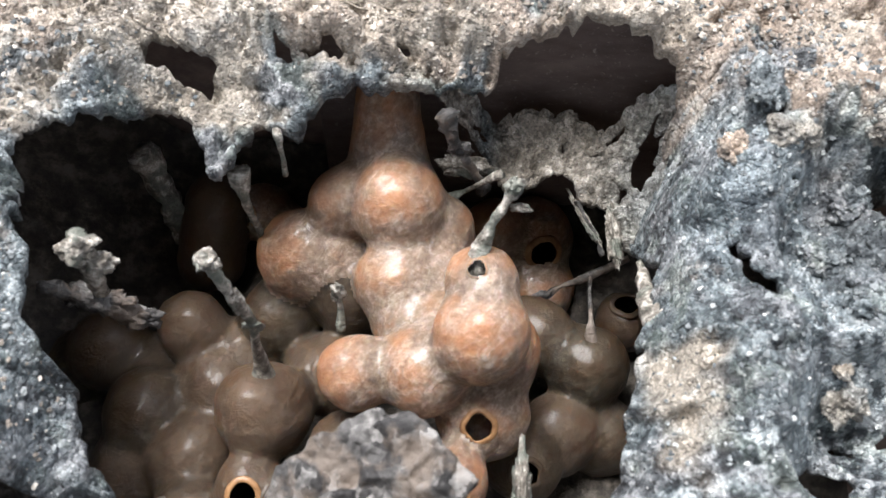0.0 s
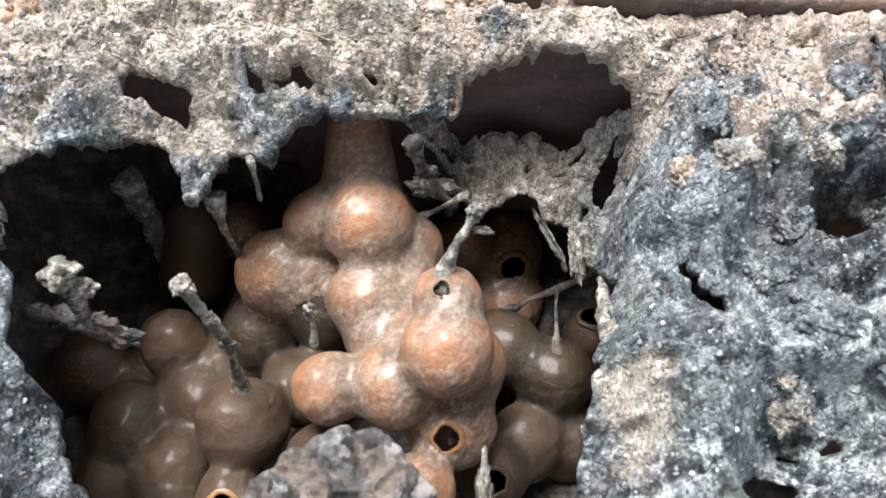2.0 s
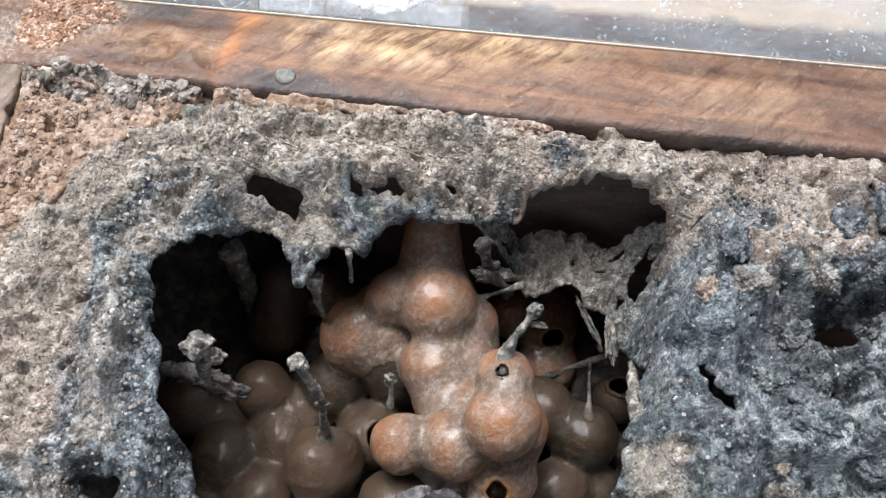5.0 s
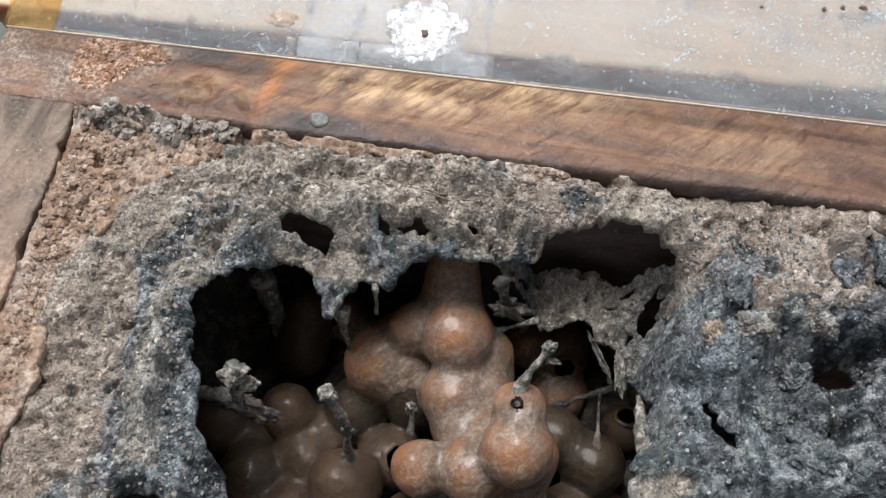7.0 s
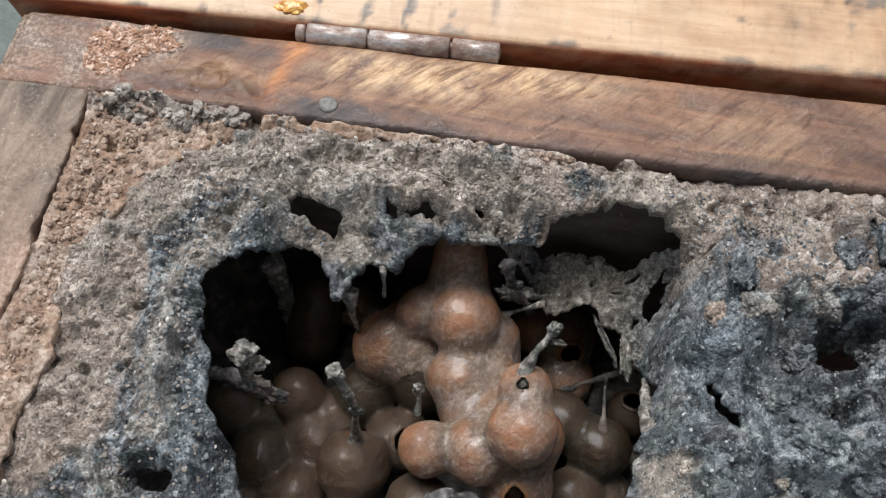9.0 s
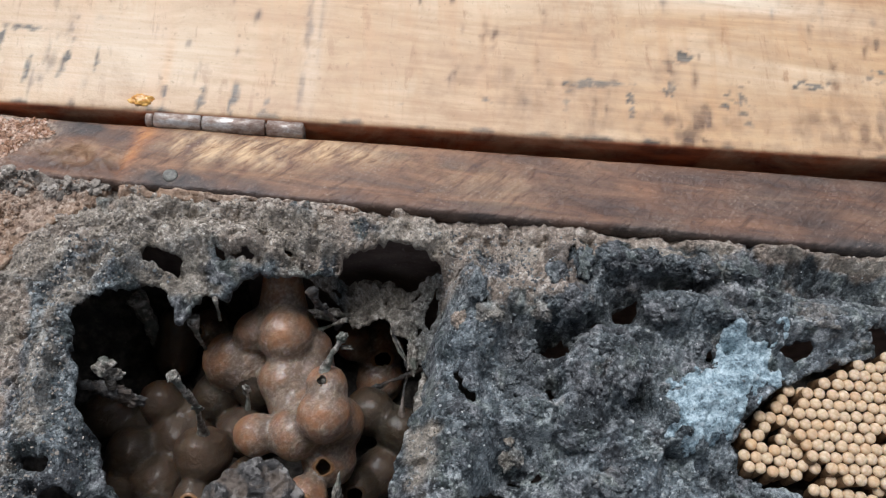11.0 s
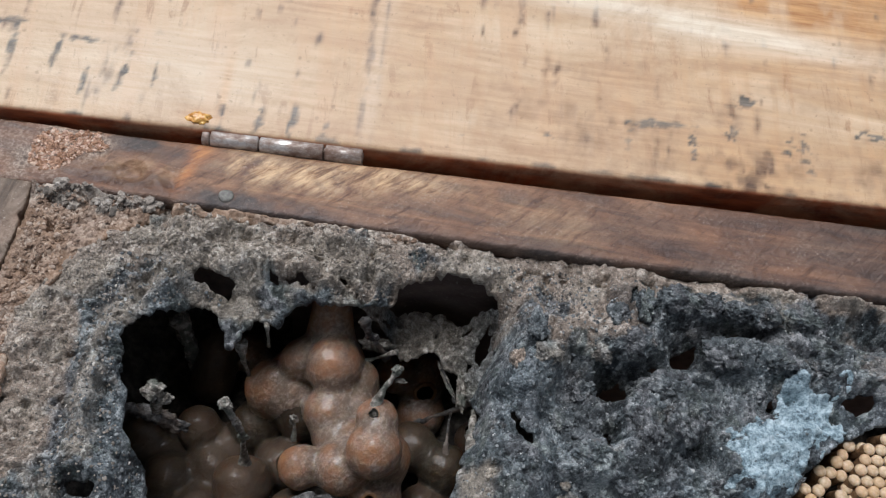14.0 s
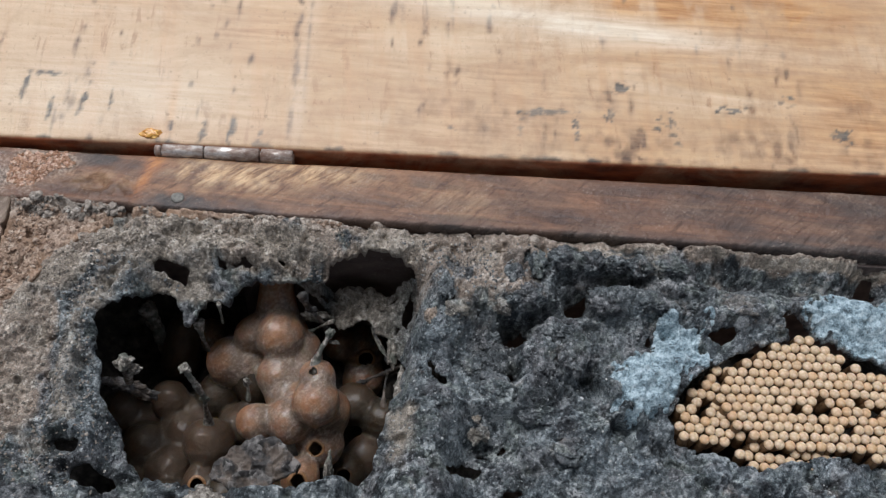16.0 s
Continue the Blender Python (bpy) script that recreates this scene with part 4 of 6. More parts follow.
def film_keep(x, y, edge=None):
    """Positive where a pale skin of wax lies over the crust."""
    near = outline(x, y, edge) if edge else np.minimum(outline(x, y, FILM_LEFT), outline(x, y, FILM_RIGHT))
    return -near + 0.4 + 6.0 * fbm(x, y, 7, 5, 5, 0.68)


def crust_film(x, y):
    rag = 0.55 + 1.3 * fbm(x, y, 9, 4, 5)
    white = step(film_keep(x, y) / 2)
    return np.clip(0.15 * white + 0.6 * np.clip(rag + 0.2, 0, 1) * bump(x, y, 41, 72, 5, 9) + 0.3 * np.clip(rag + 0.3, 0, 1) * np.exp(-((cavity_edge(x, y) - 2) / 3.5) ** 2) * step((-40 - x) / 12) + 0.05 * np.exp(-((oval(x, y, -71.8, 28.6, 5.2, 2.8) - 2.0) / 2.2) ** 2) + 0.32 * np.clip(rag, 0, 1) * step((x - 36) / 16) * step((100 - y) / 14) + 0.28 * np.clip(rag + 0.1, 0, 1) * step((x - 84) / 16) * step((80 - y) / 12), 0, 1)


def crust_shade(x, y):
    """Lighter and darker propolis: broad blotches, then clods and grains of their own tone."""
    grit = granular(x, y)
    clod_id = crumb(x + 0.8 * fbm(x, y, 3, 2, 2), y + 0.8 * fbm(x, y, 3, 2, 3), 3.1, 4)[1]
    sand_id = crumb(x + 0.3 * fbm(x, y, 1.5, 2, 5), y, 1.25, 8)[1]
    v = 0.49 + 0.09 * fbm(x, y, 14, 3, 7) + 0.08 * fbm(x + 40, y, 4.2, 3, 3) + (0.05 + 0.16 * grit) * clod_id + (0.07 + 0.16 * grit) * sand_id
    return np.clip(v, 0, 1)


def crust_light(x, y):
    rag = np.clip(0.7 + 0.7 * fbm(x, y, 11, 4, 6), 0, 1.3)
    return 0.85 * patchy((1.5 * bump(x, y, -38, 94, 22, 9) + 1.2 * bump(x, y, 16, 91, 16, 6) + 1.1 * bump(x, y, 33, 50, 6, 19) + 1.0 * bump(x, y, -10, 107, 85, 7) + 0.5 * bump(x, y, 60, 96, 9, 12) + 0.6 * step((cavity_edge(x, y) - 10) / 4) * step((-36 - x) / 14) * step((y - 20) / 30) + 0.75 * np.exp(-((cavity_edge(x, y) - 4) / 4.5) ** 2) * step((-38 - x) / 12) * step((y - 24) / 12) + 1.3 * bump(x, y, 168, 113.5, 55, 1.6) + 1.0 * bump(x, y, 110, 109, 26, 1.8)) * rag)


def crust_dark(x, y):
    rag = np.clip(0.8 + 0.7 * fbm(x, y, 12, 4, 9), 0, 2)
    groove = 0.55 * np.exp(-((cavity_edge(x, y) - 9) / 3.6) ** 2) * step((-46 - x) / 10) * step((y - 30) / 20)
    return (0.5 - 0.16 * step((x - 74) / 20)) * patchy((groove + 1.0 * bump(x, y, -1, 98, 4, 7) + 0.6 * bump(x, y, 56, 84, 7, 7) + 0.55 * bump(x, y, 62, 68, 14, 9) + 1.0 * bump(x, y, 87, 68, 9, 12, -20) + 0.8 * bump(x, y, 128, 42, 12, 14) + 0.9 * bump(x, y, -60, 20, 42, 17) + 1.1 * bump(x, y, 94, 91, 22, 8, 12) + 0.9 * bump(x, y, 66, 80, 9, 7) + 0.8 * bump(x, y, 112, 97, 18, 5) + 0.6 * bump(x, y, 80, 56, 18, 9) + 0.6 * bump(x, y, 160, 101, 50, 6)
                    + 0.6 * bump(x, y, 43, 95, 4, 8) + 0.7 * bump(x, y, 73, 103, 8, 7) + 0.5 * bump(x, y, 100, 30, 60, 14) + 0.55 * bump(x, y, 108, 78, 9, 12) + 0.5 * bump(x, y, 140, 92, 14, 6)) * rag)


crust = thing("propolis_crust", "rough grey propolis crust full of holes, over the nest", "propolis")
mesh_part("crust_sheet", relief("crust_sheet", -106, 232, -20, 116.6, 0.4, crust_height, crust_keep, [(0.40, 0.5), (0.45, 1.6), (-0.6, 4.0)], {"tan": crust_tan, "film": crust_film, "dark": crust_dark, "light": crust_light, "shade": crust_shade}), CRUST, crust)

for film_edge in (FILM_LEFT, FILM_RIGHT):
    mesh_part("wax_film", relief("wax_film", 100, 226, 50, 106, 0.5, lambda x, y: crust_height(x, y) + 0.55 + 0.3 * ridged(x, y, 3, 3, 2), lambda x, y: np.minimum(film_keep(x, y, film_edge), crust_keep(x, y) + 0.3), [(0.2, 0.5), (0.0, 2.5)]), FILM, crust, "bluish white wax film")

# ---- thick nodules of propolis that stand over the pits ----
def nodule(x, y, radius, stretch, seed, tan=0.0, dark=0.2, light=0.0, film=0.0, lift=0.0):
    z = float(crust_height(np.array([x]), np.array([y]))[0]) + lift
    me = bpy.data.meshes.new("nodule")
    bm = blob_bm((x, y, z), radius, stretch, 0.42, seed, 5)
    bm.to_mesh(me)
    bm.free()
    co = np.empty(len(me.vertices) * 3, dtype=np.float32)
    me.vertices.foreach_get("co", co)
    co = co.reshape(-1, 3) * 1000
    grain, grain_id = crumb(co[:, 0] + 0.7 * co[:, 2], co[:, 1] - 0.4 * co[:, 2], 1.6, 8)
    away = co - np.array((x, y, z))
    co += away / (np.linalg.norm(away, axis=1)[:, None] + 1e-6) * (0.55 * grain + 0.35 * grain_id)[:, None]
    me.vertices.foreach_set("co", (co * 0.001).astype(np.float32).ravel())
    rag = np.clip(0.8 + 0.9 * fbm(co[:, 0], co[:, 1] + co[:, 2], 6, 3, seed % 9), 0, 1.4)
    shade = 0.49 + 0.10 * fbm(co[:, 0], co[:, 1] + co[:, 2], 5, 3, 3) + 0.12 * grain_id
    for key, value in (("tan", tan * rag), ("film", film * rag), ("dark", dark * rag), ("light", light * rag), ("shade", shade)):
        me.attributes.new(key, "FLOAT", "POINT").data.foreach_set("value", np.clip(value, 0, 1).astype(np.float32))
    mesh_part("nodule", me, CRUST, crust)


for k, (nx, ny, nr, stretch, more) in enumerate((
        (77.5, 104.5, 5.0, (0.8, 1.15, 0.8), {"dark": 0.18}), (70.0, 99, 3.6, (0.9, 1.2, 0.8), {"dark": 0.36}), (74.5, 90.5, 5.4, (1.15, 0.8, 0.9), {"dark": 0.30}), (88, 106.5, 4.6, (1.2, 0.8, 0.8), {"dark": 0.30}), (98, 106.5, 4.2, (1.2, 0.8, 0.8), {"dark": 0.24}),
        (107, 106, 3.8, (1.3, 0.7, 0.8), {"dark": 0.33}), (117, 106.5, 4.4, (1.3, 0.8, 0.8), {"dark": 0.36}), (127, 107, 4.6, (1.3, 0.8, 0.7), {"dark": 0.30}), (104, 92, 5.5, (1.2, 0.9, 0.6), {"dark": 0.27}), (86, 79, 6.6, (1.2, 0.75, 0.75), {"dark": 0.33}),
        (92, 72, 6.4, (0.7, 1.2, 0.7), {"dark": 0.48}), (81, 70, 6.0, (0.9, 1.3, 0.6), {"dark": 0.24}), (66, 88, 3.2, (1, 0.9, 0.8), {"dark": 0.18, "tan": 0.4}), (62, 79, 3.6, (1, 1, 0.8), {"dark": 0.24}), (50, 84, 3.4, (1.1, 0.9, 0.8), {"light": 0.5, "dark": 0.06}),
        (36.5, 47, 1.4, (1, 1, 0.8), {"light": 1.2, "dark": 0.0}), (59, 50, 1.2, (1, 1, 0.8), {"light": 1.2, "dark": 0.0}), (41.5, 82, 2.4, (1, 1, 0.9), {"tan": 0.9, "dark": 0.00}), (46, 92, 3.4, (0.8, 1.3, 0.7), {"dark": 0.30}), (57, 68, 3.4, (1.1, 0.9, 0.7), {"dark": 0.27}), (66, 58, 4.2, (1.2, 0.9, 0.6), {"film": 0.3, "dark": 0.06}), (79, 52, 4.8, (1.2, 0.8, 0.6), {"film": 0.2, "dark": 0.18}),
        (97, 55, 5.0, (1.2, 1, 0.5), {"film": 0.3, "dark": 0.12}), (110, 48, 5.0, (1.1, 0.9, 0.5), {"film": 0.35, "dark": 0.06}), (90, 40, 4.4, (1.2, 0.9, 0.6), {"dark": 0.24}), (60, 47, 3.4, (1, 1.2, 0.7), {"light": 0.4, "dark": 0.06}), (118, 92, 4.5, (1.4, 0.8, 0.5), {"dark": 0.24}),
        (136, 95, 5.0, (1.5, 0.7, 0.5), {"dark": 0.27}), (154, 93, 4.5, (1.6, 0.7, 0.5), {"light": 0.4, "dark": 0.12}))):
    nodule(nx, ny, nr, stretch, 70 + k, lift=-0.25 * nr, **more)

# ---- the dark lining under the nest ----
def lining_height(x, y):
    d = np.maximum(np.abs(x + 20) - 45, 0) / 25 + np.maximum(np.abs(y - 62) - 40, 0) / 12
    return -76 + 26 * np.clip(d, 0, 2) ** 1.5 * 0.5 + 3.5 * fbm(x, y, 22, 4, 4) + 1.5 * ridged(x, y, 7, 3, 2)


tagged(mesh_part("nest_lining", relief("nest_lining", -108, 70, 0, 114, 1.2, lining_height), LINING, None), "dark lumpy resin lining beneath the honey pots", "resin lining")

def wall_height(x, y):
    return -7 - 7.5 * (114.4 - y) + 1.2 * fbm(x, y, 14, 3, 2) + 0.5 * fbm(x * 0.4, y, 3, 3, 6)


tagged(mesh_part("resin_wall", relief("resin_wall", -34, 48, 106.5, 114.4, 0.4, wall_height, None, [(0.1, 2.0)]), WALL, None), "dark brown smooth resin wall behind a torn hole", "resin lining")

# ---- the torn shelf that hangs under the back edge ----
SHELF = [(-9, 96), (-3, 97.5), (2.5, 96), (4, 92.5), (9, 90.5), (13, 91.5), (18, 94), (20, 91), (24, 88), (28, 86), (31, 81), (40, 80), (42, 96), (38, 102), (35, 103.5), (31, 103.5), (28, 102.5), (25, 103), (20, 103.5), (12, 105), (4, 105), (-2, 104), (-9, 101)]


def shelf_height(x, y):
    grain, grain_id = crumb(x, y, 1.3, 8)
    z = -34 - 0.5 * np.clip(96 - y, 0, 20) - 3 * np.exp(-np.maximum(x - 3, 0) / 4) + 9 * step((x - 23) / 10) * step((y - 95) / 8) + 2.2 * fbm(x, y, 8, 4, 4) + 1.8 * ridged(x, y, 5, 3, 2) + 0.9 * plates(x, y, 4, 5, 0.7) + 0.5 * grain + 0.4 * grain_id
    return z + 2.5 * np.clip((y - 99) / 5, 0, 1) + 1.7 * np.clip(4 - x, 0, 20) + 1.3 * np.clip(x - 32, 0, 12)


def shelf_keep(x, y):
    wx, wy = x + 1.5 * fbm(x, y, 5, 4, 2, 0.65), y + 1.5 * fbm(x, y, 5, 4, 6, 0.65)
    f = -outline(wx, wy, SHELF)
    for o in ((32.8, 95.5, 1.9, 4.2, -8), (26.8, 99.5, 2.2, 1.0, 20), (22, 96, 0.9, 0.6, 0), (17, 99, 0.7, 0.6, 0), (29, 91, 1.0, 0.7, 40), (0, 100, 1.6, 0.8, 10)):
        f = np.minimum(f, oval(wx, wy, *o))
    return f


mesh_part("torn_shelf", relief("torn_shelf", -12, 44, 78, 108, 0.3, shelf_height, shelf_keep, [(0.3, 0.5), (0.2, 1.4), (-0.6, 2.6)], {"tan": lambda x, y: 0.6 * step((2 - x) / 5), "film": lambda x, y: 0.15 * bump(x, y, 30, 90, 9, 9), "dark": lambda x, y: 0 * x, "light": lambda x, y: 0.8 * step((x - 1) / 5) * (1 - 0.6 * step((x - 22) / 12)), "shade": crust_shade}), CRUST, crust, "grey torn crust hanging lower down")

# ---- the honey pots: round, waxy, grown into one another ----
POTS_TOP = [(-14.3, 83.6, -33.2, 9.4), (-25.0, 86.0, -36.5, 7.3), (-17.6, 94.5, -35.0, 8.2), (-6.0, 82.4, -40.0, 7.0), (-34, 78.5, -47, 10), (-13.5, 70.5, -39.5, 8.6), (-6, 72, -41, 8.0), (-15.5, 88.5, -44, 10.5), (-24, 74, -52, 10), (-27, 78.5, -47, 8.5), (-6, 77.5, -45, 8.0)]
POTS_FRONT = [(2.2, 64.6, -24.8, 7.1), (2.8, 55.6, -25.6, 8.7), (-19.4, 50.2, -35.6, 7.3), (-7.1, 51.0, -34.5, 8.2), (4.0, 47.5, -45, 9.0), (-2, 60, -38, 9), (5, 58, -42, 10), (-9, 63, -42, 9)]
POTS_LEFT = [(-37.7, 46.9, -50.3, 9.9), (-63.7, 47.8, -61.8, 9.6), (-75.4, 61.0, -63.5, 8.8), (-57, 65.5, -57.4, 7.8), (-38.9, 69.3, -58.3, 9.1), (-50, 54, -63, 9.5), (-66, 58, -68, 9), (-52, 39, -61, 9), (-84, 58, -70, 9), (-46, 62, -64, 9), (-28, 57, -58, 9)]
POTS_BACK = [(-60.1, 93.2, -64.7, 6.0), (-59, 85, -66, 7.8), (-48.3, 97.4, -64.7, 6.8), (-42, 95, -68, 6), (14.2, 97.8, -69.4, 9.8), (16, 86, -74, 9), (5, 96, -62, 7), (-30, 92, -62, 9)]
POTS_RIGHT = [(25.6, 64.0, -62.5, 9.1), (35.2, 77.3, -68.9, 7.0), (20, 50, -66, 9), (14, 70, -62, 9), (13, 43, -62, 8), (30, 52, -72, 9)]
POTS_LOW = [(-38.6, 32.5, -52, 6.3), (-1.5, 33.5, -42.0, 7.5), (-19.3, 39, -48, 9), (-28, 28, -52, 8), (-10, 26, -52, 8), (-50, 27, -58, 8), (-66, 36, -66, 9)]
ALL_POTS = POTS_TOP + POTS_FRONT + POTS_LEFT + POTS_BACK + POTS_RIGHT + POTS_LOW
# mouths: place of the pot (x, y), direction of the mouth, half width in degrees
MOUTHS = {(4.0, 47.5): (-0.08, -0.55, 0.83, 18), (14.2, 97.8): (0.25, -0.75, 0.60, 22), (-48.3, 97.4): (-0.5, -0.5, 0.7, 24), (-38.6, 32.5): (0.1, -0.45, 0.88, 26), (-1.5, 33.5): (0.05, -0.5, 0.86, 24),
          (2.2, 64.6): (-0.15, -0.10, 0.98, 14), (35.2, 77.3): (-0.1, 0.3, 0.95, 26), (-28, 57): (0.3, -0.2, 0.9, 24), (13, 43): (0.0, -0.5, 0.85, 22)}


# a pot drawn out to a cone: place of the pot, then the cone's other end and its radius
CONES = {(-59, 85): ((-58.0, 95.0, -58.0), 7.0), (-17.6, 94.5): ((-18.2, 103.5, -27.0), 6.6)}


def pot_distance(index, x, y, z):
    cx, cy, cz, r = ALL_POTS[index]
    if (cx, cy) in CONES:
        (ex, ey, ez), er = CONES[(cx, cy)]
        dx, dy, dz = ex - cx, ey - cy, ez - cz
        t = np.clip(((x - cx) * dx + (y - cy) * dy + (z - cz) * dz) / (dx * dx + dy * dy + dz * dz), 0, 1)
        return np.sqrt((x - cx - t * dx) ** 2 + (y - cy - t * dy) ** 2 + (z - cz - t * dz) ** 2) - (r + t * (er - r))
    return np.sqrt((x - cx) ** 2 + (y - cy) ** 2 + (z - cz) ** 2) - r


def wax(x, y, z, blend=1.15):
    """Distance in mm to the common skin of all the pots, which flow together where they touch."""
    total = np.zeros(x.shape, dtype=np.float32)
    for index in range(len(ALL_POTS)):
        d = pot_distance(index, x, y, z)
        total += np.exp(np.clip(-d / blend, -40, 40))
    f = -blend * np.log(np.maximum(total, 1e-17))
    return f + 0.3 * blend + 0.5 * fbm(x + 0.6 * z, y - 0.5 * z, 11, 2, 3) + 0.16 * fbm(x - 0.5 * z, y + 0.6 * z, 4, 2, 6)


def skin(step_mm=0.75):
    """The common skin as corners and four-sided faces, found cell by cell."""
    lo = np.array((-96.0, 12.0, -84.0))
    n = (np.array((141, 100, 70)) / step_mm).astype(int)
    axes = [(lo[a] + np.arange(n[a]) * step_mm).astype(np.float32) for a in range(3)]
    f = np.concatenate([wax(*np.meshgrid(part_x, axes[1], axes[2], indexing="ij")) for part_x in np.array_split(axes[0], 8)])
    inside = f < 0
    cells = [k - 1 for k in n]
    total, count = np.zeros((*cells, 3), np.float32), np.zeros(cells, np.float32)
    for a in range(3):
        b, c = (a + 1) % 3, (a + 2) % 3
        for ob in (0, 1):
            for oc in (0, 1):
                first, second = [None] * 3, [None] * 3
                first[a], second[a] = slice(0, cells[a]), slice(1, cells[a] + 1)
                first[b] = second[b] = slice(ob, cells[b] + ob)
                first[c] = second[c] = slice(oc, cells[c] + oc)
                f0, f1 = f[tuple(first)], f[tuple(second)]
                cross = inside[tuple(first)] != inside[tuple(second)]
                t = np.where(cross, f0 / np.where(cross, f0 - f1, 1), 0)
                total[..., a] += t * cross
                total[..., b] += ob * cross
                total[..., c] += oc * cross
                count += cross
    used = count > 0
    ids = np.full(cells, -1)
    ids[used] = np.arange(used.sum())
    verts = lo + (np.argwhere(used) + total[used] / count[used][:, None]) * step_mm
    quads = []
    for a in range(3):
        b, c = (a + 1) % 3, (a + 2) % 3
        first, second = [slice(1, cells[k]) for k in range(3)], [slice(1, cells[k]) for k in range(3)]
        first[a], second[a] = slice(0, cells[a]), slice(1, cells[a] + 1)
        s0, s1 = inside[tuple(first)], inside[tuple(second)]
        at = np.argwhere(s0 != s1)
        flip = s1[s0 != s1]
        for k in (b, c):
            at[:, k] += 1
        ring = []
        for ob, oc in ((1, 1), (0, 1), (0, 0), (1, 0)):
            q = at.copy()
            q[:, b] -= ob
            q[:, c] -= oc
            ring.append(ids[q[:, 0], q[:, 1], q[:, 2]])
        q = np.stack(ring, -1)
        quads.append(np.where(flip[:, None], q[:, ::-1], q))
    quads = np.concatenate(quads)
    e = 0.2
    normals = np.stack([wax(*(verts + np.eye(3)[a] * e).T) - wax(*(verts - np.eye(3)[a] * e).T) for a in range(3)], -1)
    normals /= np.linalg.norm(normals, axis=1)[:, None] + 1e-9
    middle = verts[quads].mean(1)
    owner = np.argmin(np.stack([pot_distance(k, *middle.T) for k in range(len(ALL_POTS))], 1), axis=1)
    near = np.sort(np.stack([pot_distance(k, *verts.T) for k in range(len(ALL_POTS))], 1), axis=1)
    web = np.exp(-(near[:, 1] - near[:, 0]) / 4.0)
    return verts, quads, normals, middle, owner, web


SKIN_VERTS, SKIN_QUADS, SKIN_NORMALS, SKIN_MIDDLES, SKIN_OWNER, SKIN_WEB = skin()


def ring_bm(radius, wide, seed):
    """An uneven wax ring round the z axis, in mm."""
    bm = bmesh.new()
    rows = []
    for i in range(36):
        a = 2 * math.pi * i / 36
        w = 1 + 0.16 * noise.noise(Vector((math.cos(a) * 1.5, math.sin(a) * 1.5, seed)))
        row = []
        for k in range(10):
            b = 2 * math.pi * k / 10
            rr = radius * w + wide * math.cos(b)
            row.append(bm.verts.new((rr * math.cos(a) * 0.001, rr * math.sin(a) * 0.001, (wide * 0.45 * math.sin(b) - 0.35 * wide * math.cos(b)) * 0.001)))
        rows.append(row)
    for i in range(36):
        for k in range(10):
            bm.faces.new((rows[i][k], rows[(i + 1) % 36][k], rows[(i + 1) % 36][(k + 1) % 10], rows[i][(k + 1) % 10]))
    return bm


def honey_pot(index):
    x, y, z, r = ALL_POTS[index]
    centre = np.array((x, y, z))
    mine = SKIN_OWNER == index
    if mine.sum() < 20:
        return None
    mouth = MOUTHS.get((x, y))
    quads = SKIN_QUADS[mine]
    if mouth:
        way = np.array(mouth[:3]) / np.linalg.norm(mouth[:3])
        rel = SKIN_MIDDLES[mine] - centre
        quads = quads[rel @ way / np.linalg.norm(rel, axis=1) < math.cos(radians(mouth[3]))]
    used, quads = np.unique(quads, return_inverse=True)
    me = bpy.data.meshes.new("body")
    me.from_pydata(((SKIN_VERTS[used] - centre) * 0.001).tolist(), [], quads.reshape(-1, 4).tolist())
    me.polygons.foreach_set("use_smooth", [True] * len(me.polygons))
    me.normals_split_custom_set_from_vertices(SKIN_NORMALS[used].tolist())
    me.attributes.new("web", "FLOAT", "POINT").data.foreach_set("value", SKIN_WEB[used].astype(np.float32))
    # pots low down and at the sides get the wax with shade in its colour
    shaded = ALL_POTS[index] in POTS_RIGHT + POTS_LEFT[1:] + POTS_LOW[3:] + POTS_BACK[1:2]
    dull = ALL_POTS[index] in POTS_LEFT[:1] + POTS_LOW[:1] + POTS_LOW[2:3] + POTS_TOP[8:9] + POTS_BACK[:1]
    word = "shade-darkened" if shaded else "shade-dulled brown" if dull else "orange-brown"
    pot = thing("honey_pot", f"open {word} wax honey pot with an amber mouth" if mouth else f"closed round {word} wax honey pot, waxy bloom", "honey pot", centre * 0.001, "honey pots in the nest")
    mesh_part("body", me, POT_SHADED if shaded or dull else POT, pot, smooth=False)
    if mouth:
        wide = math.sin(radians(mouth[3])) * r
        ring = part("rim", ring_bm(wide, (0.2 if wide > 2 else 0.1) * wide, index), POT_SHADED if shaded else RIM if wide > 2 else POT, pot, "amber wax rim" if wide > 2 and not shaded else "")
        ring.matrix_basis = Matrix.Translation(Vector(way) * r * math.cos(radians(mouth[3])) * 0.001) @ Vector(way).to_track_quat("Z", "Y").to_matrix().to_4x4()
    return pot


for i in range(len(ALL_POTS)):
    honey_pot(i)


# ---- wax stalks, strands and lumps ----
def strand(name, label, category, points, radii, rough=0.35, seed=1, blobs=(), material=None):
    ob = thing(name, label, category)
    part("stem", tube_bm(points, radii, 12, rough, seed), material or STALK, ob)
    for k, (c, r, st) in enumerate(blobs):
        part("knob", blob_bm(c, r, st, 0.6, seed + k, 4), material or STALK, ob)
    return ob


